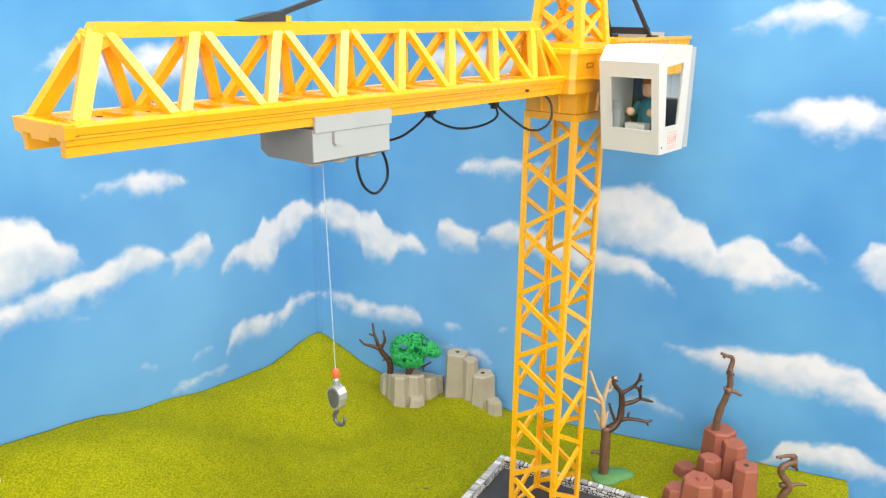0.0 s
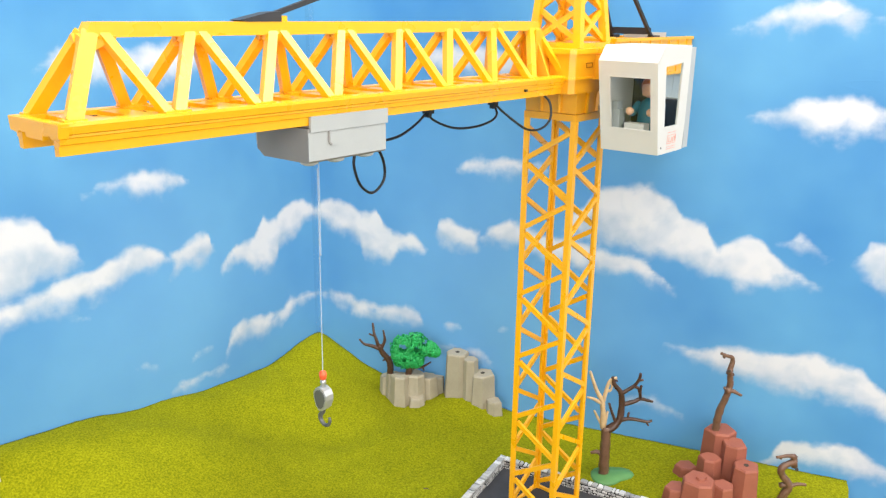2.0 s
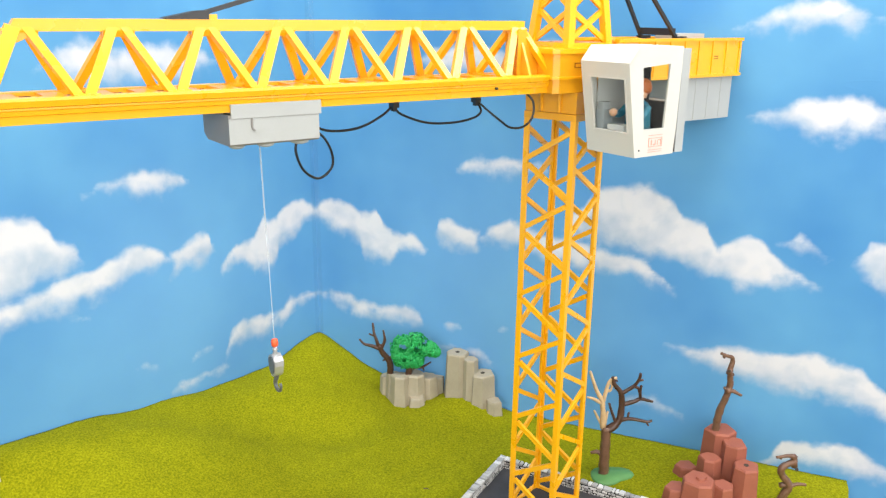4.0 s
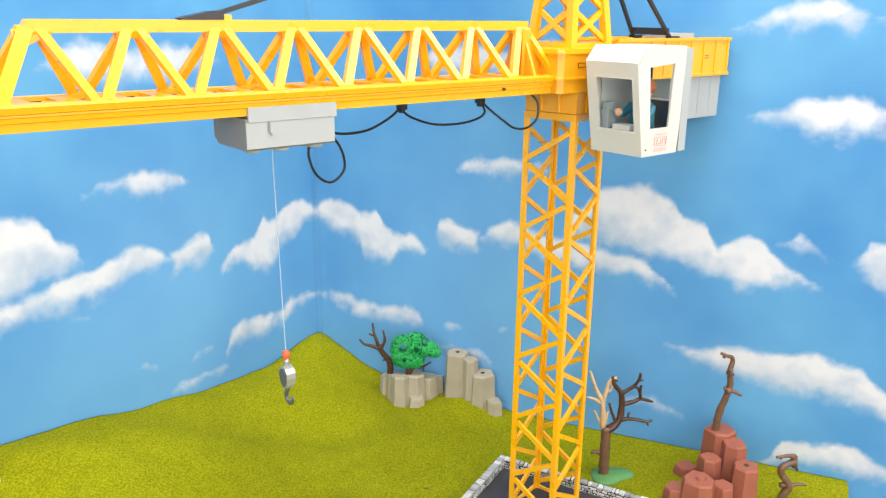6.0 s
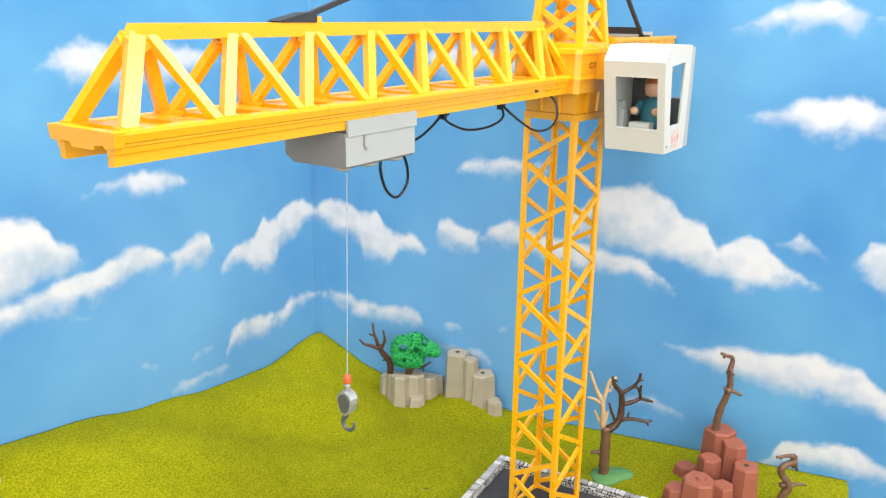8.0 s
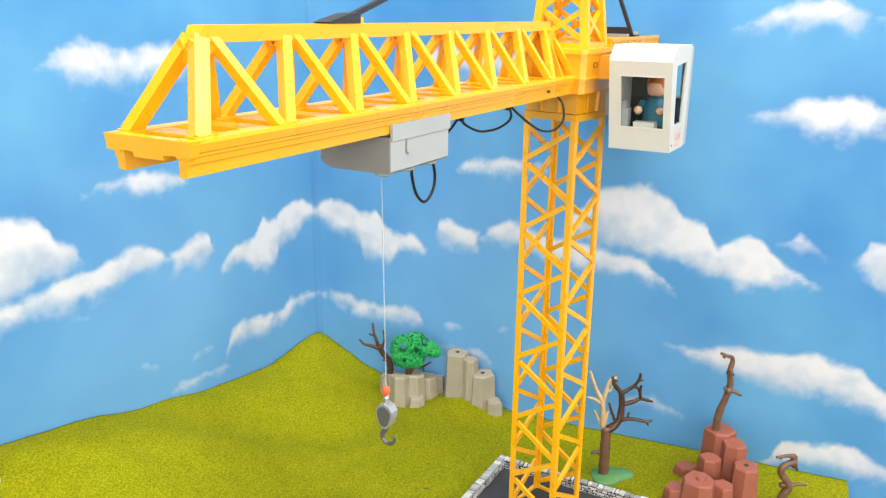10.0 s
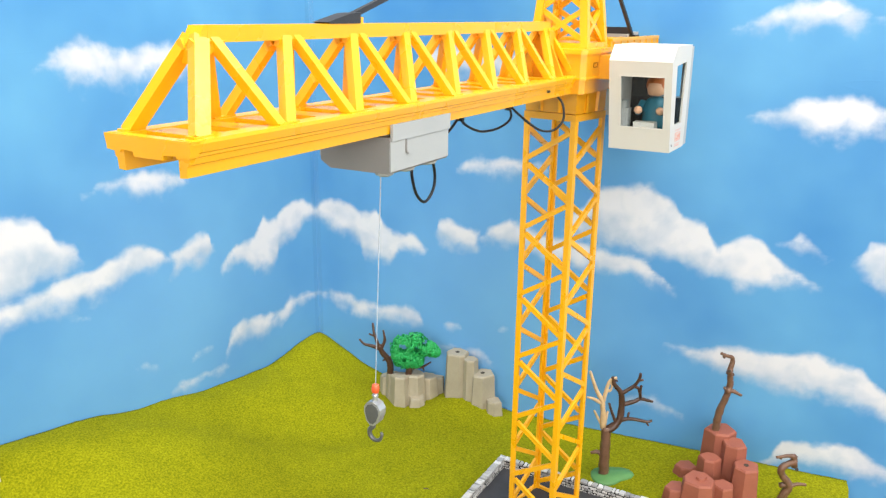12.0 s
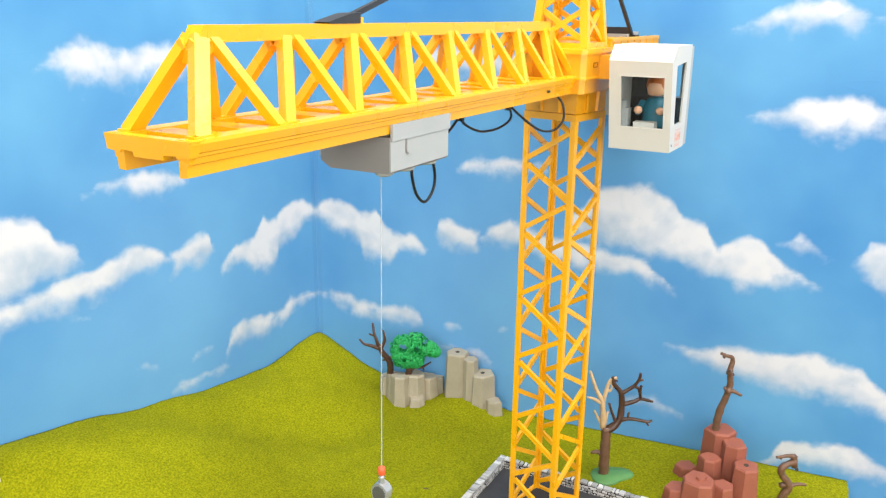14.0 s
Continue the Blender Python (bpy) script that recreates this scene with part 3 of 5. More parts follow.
def mast():
    m = new("mast")
    m.parent = crane
    m.matrix_local = pose(0, 0, 0, rz=6.1 - 90)
    half = 0.0465
    corners = [Vector((half * math.cos(a), half * math.sin(a), 0)) for a in (radians(90 * k) for k in range(4))]
    for k, c in enumerate(corners):
        bm = bmesh.new()
        a, b = corners[(k + 1) % 4], corners[k - 1]
        da, db = (a - c).normalized(), (b - c).normalized()
        w, t = 0.0064, 0.0030
        prof = [c, c + da * w, c + da * w + db * t, c + da * t + db * t, c + da * t + db * w, c + db * w]
        prism(bm, [(p.x, p.y) for p in prof], 0.0, 0.509)
        part("leg", bm, YELLOW, m, bevel=0.0009)
        # one face of lattice: zigzag from this corner to the one before it
        step = 0.0813
        n_out = (c + b).normalized()
        inset = 0.002
        for i in range(-1, 13):
            za, zb = 0.4595 - step * i / 2, 0.4595 - step * (i + 1) / 2
            p, q = (b, c) if i % 2 == 0 else (c, b)
            p = p + (q - p) * 0.10 - n_out * inset
            q = q + (p - q) * 0.10 - n_out * inset
            za, zb = za - 0.004, zb + 0.004
            if zb < 0.0:
                continue
            part("brace", barred((p.x, p.y, za), (q.x, q.y, zb), 0.0056, 0.0040, n_out), YELLOW, m, bevel=0.0015)
        part("base_rail", barred((b.x, b.y, 0.004), (c.x, c.y, 0.004), 0.004, 0.008, (0, 0, 1)), YELLOW, m)
    # collar under the turntable
    bm = bmesh.new()
    for lo, hi, r0, r1 in ((0.5085, 0.516, 0.0468, 0.0468), (0.5165, 0.539, 0.0450, 0.0462)):
        low = [bm.verts.new((r0 * math.cos(radians(90 * k)), r0 * math.sin(radians(90 * k)), lo)) for k in range(4)]
        top = [bm.verts.new((r1 * math.cos(radians(90 * k)), r1 * math.sin(radians(90 * k)), hi)) for k in range(4)]
        bm.faces.new(low[::-1])
        bm.faces.new(top)
        for k in range(4):
            bm.faces.new((low[k], low[(k + 1) % 4], top[(k + 1) % 4], top[k]))
    part("collar", bm, AMBER, m, "amber square collar at the mast head", bevel=0.0008)
    for k in range(4):
        a, b = radians(90 * k), radians(90 * k + 90)
        for f in (0.32, 0.68):
            p = Vector((math.cos(a), math.sin(a), 0)) * (1 - f) + Vector((math.cos(b), math.sin(b), 0)) * f
            part("collar_rib", barred((p.x * 0.0455, p.y * 0.0455, 0.517), (p.x * 0.0475, p.y * 0.0475, 0.5385), 0.003, 0.004, (p.x, p.y, 0)), AMBER, m)


mast()


def rotating(name, label=""):
    ob = new(name)
    ob.parent = crane
    return tagged(ob, label)


# jib: x along it from the mast, y to its nearer side
jib = rotating("jib", "yellow triangular lattice jib on a grooved tray")
NODES = [0.5385 - 0.0658 * k + max(0.003 - 0.0015 * k, 0) for k in range(8)]


def build_jib():
    top, low = 0.6045, 0.5585
    part("top_chord", barred((0.070, 0, top + 0.003), (0.5420, 0, top + 0.003), 0.011, 0.0090), YELLOW, jib, bevel=0.0020)
    part("end_cap", prism(bmesh.new(), [(0.531, top + 0.0074), (0.5445, top + 0.0074), (0.5520, top - 0.0050), (0.5510, top - 0.0120), (0.531, top - 0.0030)], -0.0054, 0.0054, "y"), YELLOW, jib, bevel=0.0014)
    for k, u in enumerate(NODES):
        for sy in (1, -1):
            for su in (1, -1):
                wide = 0.0094 if k == 0 and su > 0 else 0.0074 if sy * su > 0 else 0.0060
                a = (u + su * 0.0040, sy * 0.0025, top + 0.001)
                b = (u + su * 0.0300, sy * 0.0250, low - 0.001)
                part("lattice_bar", barred(a, b, wide, 0.0058, (0, sy * 0.9, 0.44)), YELLOW, jib, bevel=0.0016)
        for sy in (1, -1):
            part("node_plate", barred((u - 0.0115, sy * 0.0034, top - 0.0024), (u + 0.0115, sy * 0.0034, top - 0.0024), 0.0036, 0.0056, (0, sy * 0.44, 0.9)), YELLOW, jib, bevel=0.0012)
            part("node_plate", barred((u + 0.0360, sy * 0.0245, low + 0.0004), (u + 0.0225, sy * 0.0245, low + 0.0004), 0.0062, 0.0018, (0, 0, 1)), YELLOW, jib, bevel=0.0010)
    # tray: floor, two side rails with grooves
    bm = bmesh.new()
    box(bm, 0.030, 0.578, -0.0225, 0.0225, 0.5515, 0.5555)
    part("tray_floor", bm, YELLOW, jib)
    for sy in (1, -1):
        prof = [(sy * y, z) for y, z in ((0.019, 0.5585), (0.0300, 0.5585), (0.0304, 0.5565), (0.0292, 0.5522), (0.0277, 0.5514), (0.0277, 0.5500),
                                         (0.0270, 0.5493), (0.0264, 0.5462), (0.0252, 0.5456), (0.0250, 0.5442), (0.0246, 0.5396), (0.0195, 0.5392), (0.0195, 0.549), (0.019, 0.5515))]
        bm = bmesh.new()
        prism(bm, prof, 0.028, 0.581, "x")
        part("side_rail", bm, YELLOW, jib, bevel=0.0004)
    prof = [(-0.0316, 0.5582), (0.0306, 0.5582), (0.0290, 0.5500), (0.0205, 0.5490), (0.0195, 0.5505), (0.011, 0.5500), (0.0105, 0.5475), (-0.0105, 0.5475), (-0.011, 0.5500), (-0.0195, 0.5505), (-0.0205, 0.5490), (-0.0300, 0.5500)]
    bm = bmesh.new()
    prism(bm, prof, 0.5765, 0.5828, "x")
    part("end_plate", bm, YELLOW, jib, bevel=0.0005)
    for k in range(17):
        u = 0.558 - k * 0.0329
        if u < 0.05:
            break
        part("cross_plate", boxed(u - 0.008, u + 0.008, -0.020, 0.020, 0.5540, 0.5580), YELLOW, jib, bevel=0.0008)
        # no opening is cut: dark plates give the slots' shade
        for v in (-0.0150, 0.0095):
            part("slot", boxed(u - 0.0205, u - 0.0125, v, v + 0.0035, 0.5553, 0.5559), HOLE_SHADE, jib, "dark plate for the shade in a tray slot")
    for k in range(8):
        u = NODES[k] - 0.033
        for sy in (1, -1):
            part("clip_tab", boxed(u - 0.007, u + 0.007, sy * 0.0245 - 0.0045, sy * 0.0245 + 0.0045, 0.5584, 0.5596), YELLOW, jib, bevel=0.0004)
    # gusset wall across the root, and a dark plug as the pin hole's shade
    bm = bmesh.new()
    prism(bm, [(-0.0255, 0.556), (0.0255, 0.556), (0.004, 0.604), (-0.004, 0.604)], 0.0745, 0.0775, "x")
    part("gusset", bm, AMBER, jib, "solid amber gusset at the jib root")
    bm = bmesh.new()
    tube(bm, [(0.124, 0.0275, 0.5475), (0.124, 0.0302, 0.5475)], 0.0013, sides=10)
    part("pin_hole", bm, HOLE_SHADE, jib, "dark plug for the shade in a pin hole")
    for u in (0.1131, 0.2150):
        part("cable_clip", boxed(u - 0.0035, u + 0.0035, -0.0225, -0.0140, 0.5290, 0.5412), DARK, jib, "black cable clip", bevel=0.0008)
        part("cable_clip", boxed(u - 0.0022, u + 0.0022, -0.0208, -0.0158, 0.5255, 0.5292), DARK, jib, bevel=0.0005)


build_jib()

turntable = rotating("turntable", "amber slewing head with a flat deck")


def build_turntable():
    prof = [(0.054, -0.034), (0.054, 0.034), (0.049, 0.039), (-0.040, 0.039), (-0.045, 0.034), (-0.045, -0.034), (-0.040, -0.039), (0.049, -0.039)]
    part("lower_ring", prism(bmesh.new(), [(a * 0.97, b * 0.97) for a, b in prof], 0.5395, 0.5555), AMBER, turntable, bevel=0.0012)
    part("body", prism(bmesh.new(), prof, 0.5555, 0.5800), AMBER, turntable, bevel=0.001)
    part("deck", prism(bmesh.new(), [(a * 1.05, b * 1.05) for a, b in prof], 0.5800, 0.5850), YELLOW, turntable, bevel=0.001)
    for sy in (1, -1):
        # thin raised strips, coloured as the shade of a moulded outline
        bm = bmesh.new()
        for z in (0.5655, 0.5698):
            box(bm, 0.0145, 0.0280, sy * 0.0390 - 0.0004, sy * 0.0390 + 0.0004, z, z + 0.0010)
        for x in (0.0145, 0.0270):
            box(bm, x, x + 0.0010, sy * 0.0390 - 0.0004, sy * 0.0390 + 0.0004, 0.5655, 0.5708)
        part("moulded_mark", bm, MARK_SHADE, turntable, "shallow moulded rectangle, its shaded outline coloured brown")
        part("root_wall", prism(bmesh.new(), [(0.082, 0.5575), (0.082, 0.6035), (0.071, 0.6035), (0.046, 0.5575)], sy * 0.009 - 0.001, sy * 0.009 + 0.001, "y"), AMBER, turntable)
    part("flange", prism(bmesh.new(), [(a * 1.03, b * 1.03) for a, b in prof], 0.5540, 0.5565), YELLOW, turntable, bevel=0.0006)


build_turntable()

head = rotating("crane_head", "yellow tapering lattice head above the deck")


def build_head():
    z0, z1, a0, a1 = 0.585, 0.800, 0.0288, 0.008
    part("foot_plate", boxed(-0.0325, 0.0325, -0.0325, 0.0325, 0.5848, 0.5905), YELLOW, head, bevel=0.001)

    def corner(k, t):
        a = a0 + (a1 - a0) * t
        x, y = ((1, 1), (-1, 1), (-1, -1), (1, -1))[k]
        return Vector((x * a, y * a, z0 + (z1 - z0) * t))
    for k in range(4):
        bm = bmesh.new()
        bar(bm, corner(k, 0), corner(k, 1), 0.0085, 0.0085, (1, 0, 0))
        part("post", bm, YELLOW, head, bevel=0.0008)
        n_out = (corner(k, 0) + corner((k + 1) % 4, 0))
        n_out.z = 0
        n_out.normalize()
        for i in range(6):
            t0, t1 = 0.03 + i * 0.155, 0.03 + (i + 1) * 0.155
            for p, q in ((corner(k, t0), corner((k + 1) % 4, t1)), (corner((k + 1) % 4, t0), corner(k, t1))):
                part("brace", barred(p - n_out * 0.001, q - n_out * 0.001, 0.0055, 0.0035, n_out), YELLOW, head, bevel=0.0006)
    part("cap", boxed(-0.013, 0.013, -0.013, 0.013, 0.799, 0.808), YELLOW, head, bevel=0.001)


build_head()

counter = rotating("counter_jib", "yellow ribbed counter jib carrying a pale grey ballast box")


def build_counter():
    for sy in (1, -1):
        y = sy * 0.0330
        part("side_panel", boxed(-0.262, -0.040, y - 0.0015, y + 0.0015, 0.5500, 0.5920), YELLOW, counter, bevel=0.0006)
        for z in (0.5480, 0.5905):
            part("flange", boxed(-0.265, -0.040, y - 0.0035, y + 0.0035, z, z + 0.0035), YELLOW, counter, bevel=0.0006)
        for k in range(9):
            u = -0.261 + k * 0.0262
            part("rib", boxed(u, u + 0.003, y - 0.003, y + 0.003, 0.5515, 0.5905), YELLOW, counter)
        # brown plate: the mark's shaded outline as colour
        part("moulded_mark", boxed(-0.218, -0.208, y + sy * 0.0010, y + sy * 0.0021, 0.5690, 0.5730), MARK_SHADE, counter, "shallow moulded rectangle, its shaded outline coloured brown")
        part("moulded_mark", boxed(-0.2165, -0.2095, y + sy * 0.0012, y + sy * 0.0025, 0.5702, 0.5718), YELLOW, counter)
    part("end_panel", boxed(-0.265, -0.262, -0.034, 0.034, 0.5500, 0.5915), YELLOW, counter)
    part("deck", boxed(-0.262, -0.040, -0.0315, 0.0315, 0.5835, 0.5865), YELLOW, counter)
    for k in range(5):
        u = -0.062 - k * 0.021
        part("deck_knob", lathe(bmesh.new(), [(0.0055, 0), (0.0055, 0.0050), (0.0035, 0.0068)], (u, 0.014 * (-1) ** k, 0.5865), 12), YELLOW, counter)
        part("deck_rib", boxed(u - 0.010, u - 0.007, -0.030, 0.030, 0.5865, 0.5925), YELLOW, counter, bevel=0.0006)
    part("ballast_box", boxed(-0.256, -0.150, -0.031, 0.031, 0.4960, 0.5480), PALE, counter, "pale grey ballast box", bevel=0.001)
    for k in range(4):
        u = -0.235 + k * 0.0245
        for sy in (1, -1):
            part("groove", boxed(u, u + 0.0008, sy * 0.0312 - 0.0003, sy * 0.0312 + 0.0003, 0.4975, 0.5470), GREY, counter)
    part("motor_cover", boxed(-0.215, -0.165, -0.020, 0.014, 0.5865, 0.5985), PALE, counter, "pale grey cover on the deck", bevel=0.0015)
    # dark stay frame up to the head
    for sy in (1, -1):
        part("stay_foot", boxed(-0.160, -0.143, sy * 0.027 - 0.004, sy * 0.027 + 0.004, 0.5865, 0.5960), DARK, counter, "black stay foot", bevel=0.0008)
        part("stay_bar", barred((-0.150, sy * 0.027, 0.590), (-0.014, sy * 0.003, 0.748), 0.0037, 0.0037, (0, 1, 0)), DARK, counter, "black stay bar")
    part("stay_tie", barred((-0.143, -0.026, 0.601), (-0.143, 0.026, 0.601), 0.004, 0.008, (0, 0, 1)), DARK, counter, "black cross tie")


build_counter()

stay = rotating("jib_stay", "dark grey tie rod from the head to the jib")
part("clevis", prism(bmesh.new(), [(0.436, 0.6120), (0.440, 0.6130), (0.414, 0.6185), (0.404, 0.6190), (0.404, 0.6120)], -0.006, 0.006, "y"), GUNMETAL, stay, "grey clevis on the top chord", bevel=0.0008)
part("eye_lug", boxed(0.396, 0.406, -0.0025, 0.0025, 0.6090, 0.6160), YELLOW, stay, "yellow lug", bevel=0.001)
part("rod", barred((0.408, 0, 0.6165), (0.013, 0, 0.730), 0.0036, 0.0036), GUNMETAL, stay)

cab = rotating("cab", "white driver's cab with large windows and a grey rear frame")


def build_cab():
    V0, V1 = 0.0600, 0.1248
    back = -0.0370

    def front(z):
        return 0.023 + (z - 0.4825) * (0.0405 - 0.023) / (0.575 - 0.4825)
    zs = (0.4825, 0.5070, 0.5595, 0.5750)
    t = 0.0022
    # front wall round the windscreen
    v0, v1 = 0.0720, 0.1180
    def slab(name, ya, yb, za, zb):
        bm = bmesh.new()
        v = [bm.verts.new((front(z) - dx, y, z)) for dx in (0, t) for z in (za, zb) for y in (ya, yb)]
        for idx in ((0, 1, 3, 2), (4, 6, 7, 5), (0, 4, 5, 1), (2, 3, 7, 6), (0, 2, 6, 4), (1, 5, 7, 3)):
            bm.faces.new([v[i] for i in idx])
        return part(name, bm, WHITE, cab)
    slab("front_panel", V0, V1, zs[0], zs[1])
    slab("front_panel", V0, V1, zs[2], zs[3])
    slab("front_post", V0, v0, zs[1], zs[2])
    slab("front_post", v1, V1, zs[1], zs[2])
    # raised rim of the windscreen
    for ya, yb, za, zb in ((v0 - 0.001, v1 + 0.001, zs[1] - 0.0010, zs[1] + 0.0002), (v0 - 0.001, v1 + 0.001, zs[2] - 0.0002, zs[2] + 0.0008)):
        part("rim", boxed(front(za) - t, front(za) + 0.0004, ya, yb, za, zb), WHITE, cab)
    for y in (v0, v1):
        part("rim", barred((front(zs[1]) - 0.0007, y, zs[1]), (front(zs[2]) - 0.0007, y, zs[2]), 0.0026, 0.0014, (0, 1, 0)), WHITE, cab)
    bm = bmesh.new()
    v = [bm.verts.new((front(z) - 0.0012 - dx, y, z)) for dx in (0, 0.0006) for z in (zs[1], zs[2]) for y in (v0, v1)]
    for idx in ((0, 1, 3, 2), (4, 6, 7, 5), (0, 4, 5, 1), (2, 3, 7, 6), (0, 2, 6, 4), (1, 5, 7, 3)):
        bm.faces.new([v[i] for i in idx])
    part("windscreen", bm, GLASS, cab, "clear windscreen").visible_shadow = False
    # side walls with a window each
    for y in (V1, V0 + t):
        ya, yb = y - t, y
        wz0, wz1 = 0.5100, 0.5705
        for name, prof in (
                ("side_panel", [(front(zs[0]) - t, zs[0]), (front(wz0) - t, wz0), (back, wz0), (back + 0.002, zs[0])]),
                ("side_panel", [(front(wz1) - t, wz1), (front(0.575) - t, 0.575), (0.0265, 0.5880), (back - 0.001, 0.5880), (back - 0.001, wz1 + 0.003), (-0.0203, wz1 + 0.003), (0.0190, wz1)]),
                ("side_post", [(front(wz0) - t, wz0), (0.0126, wz0), (0.0200, wz1), (front(wz1) - t, wz1)]),
                ("side_post", [(-0.0174, wz0), (back, wz0), (back - 0.001, wz1 + 0.003), (-0.0203, wz1 + 0.003)])):
            part(name, prism(bmesh.new(), prof, ya, yb, "y"), WHITE, cab)
        part("side_glass", prism(bmesh.new(), [(0.0126, wz0), (0.0200, wz1), (-0.0203, wz1 + 0.003), (-0.0174, wz0)], ya + 0.0008, yb - 0.0008, "y"), GLASS, cab, "clear side window").visible_shadow = False
    # sloping brow, roof, floor, back
    prof = [(front(0.575), 0.5750), (0.0270, 0.5902), (back - 0.001, 0.5902), (back - 0.001, 0.5880), (0.0262, 0.5880), (front(0.575) - 0.0028, 0.5735)]
    part("roof", prism(bmesh.new(), prof, V0, V1, "y"), WHITE, cab, bevel=0.0006)
    part("floor", boxed(back, front(zs[0]) - 0.001, V0 + t, V1 - t, zs[0], zs[0] + 0.003), WHITE, cab)
    for dims in ((V0 - 0.001, V1 - 0.001, 0.4830, 0.5340), (V0 - 0.001, V1 - 0.001, 0.5770, 0.5880), (V0 - 0.001, V0 + 0.007, 0.5340, 0.5770), (V1 - 0.009, V1 - 0.001, 0.5340, 0.5770)):
        part("rear_frame", boxed(-0.0515, -0.0393, *dims), PALE, cab, "pale grey rear frame round an opening")
    # dark strips along the seam before the rear frame
    for dims in ((V0 - 0.0004, V1 - 0.0018, 0.4838, 0.4860), (V0 - 0.0004, V1 - 0.0018, 0.5850, 0.5872), (V0, V0 + 0.003, 0.4860, 0.5850), (V1 - 0.005, V1 - 0.0018, 0.4860, 0.5850)):
        part("dark_seam", boxed(-0.0393, -0.0380, *dims), DARK, cab, "dark seam before the rear frame")
    part("lining", boxed(-0.034, 0.0165, V0 + 0.0026, V0 + 0.0036, 0.4860, 0.5740), WHITE, cab, "pale inner side lining")
    part("lining", boxed(-0.0378, -0.0360, V0 + 0.004, V1 - 0.003, 0.4860, 0.5335), BLACKSEAT, cab, "black panel behind the seat")
    part("rear_panel", boxed(-0.0378, -0.0360, V0 + 0.004, 0.0860, 0.5337, 0.5765), INSIDE, cab, "dark grey panel beside the rear opening")
    for y in (0.0700, 0.0780):
        part("panel_rib", boxed(-0.0360, -0.0352, y, y + 0.0008, 0.4870, 0.5765), BLACKSEAT, cab)
    part("console", boxed(0.008, 0.0205, 0.0665, 0.0775, 0.4855, 0.5250), PALE, cab, "pale control console", bevel=0.0008)
    part("console", boxed(0.009, 0.0195, 0.0680, 0.0745, 0.5250, 0.5330), PALE, cab, bevel=0.0006)
    part("desk", boxed(0.008, 0.021, 0.0840, 0.1060, 0.4855, 0.5120), WHITE, cab, "small white desk", bevel=0.001)
    part("seat", boxed(-0.026, 0.004, 0.080, 0.112, 0.4855, 0.5010), BLACKSEAT, cab, "dark seat", bevel=0.001)
    part("mounting_arm", boxed(-0.020, 0.010, 0.038, 0.0605, 0.553, 0.578), AMBER, cab, "amber mounting arm to the head")
    # small red print low on the outer wall: lines above and below an outlined box with unreadable marks
    ya, yb = V1 + 0.0001, V1 + 0.0004
    for z in (0.5035, 0.4888, 0.4866):
        part("print_line", boxed(-0.0165, 0.0040, ya, yb, z, z + 0.0005), PRINT, cab, "thin red printed line")
    bm = bmesh.new()
    for z in (0.4920, 0.5005):
        box(bm, -0.0165, 0.0040, ya, yb, z, z + 0.0005)
    for u in (-0.0165, 0.0035):
        box(bm, u, u + 0.0005, ya, yb, 0.4925, 0.5005)
    part("print_box", bm, PRINT, cab, "outlined red printed box")
    for u, w, z0, z1 in ((0.0000, 0.0012, 0.4935, 0.4990), (-0.0032, 0.0022, 0.4935, 0.4946), (-0.0062, 0.0008, 0.4935, 0.4985), (-0.0105, 0.0028, 0.4980, 0.4990), (-0.0095, 0.0008, 0.4935, 0.4980), (-0.0140, 0.0008, 0.4935, 0.4990)):
        part("print_mark", boxed(u - w, u, ya, yb, z0, z1), PRINT, cab, "small red printed mark")
    bm = bmesh.new()
    tube(bm, [(0.0175, V1 - 0.001, 0.4895), (0.0175, V1 + 0.0006, 0.4895)], 0.0009, sides=8)
    part("screw", bm, GUNMETAL, cab)


build_cab()

trolley = rotating("trolley", "light grey motor trolley hung under the jib")


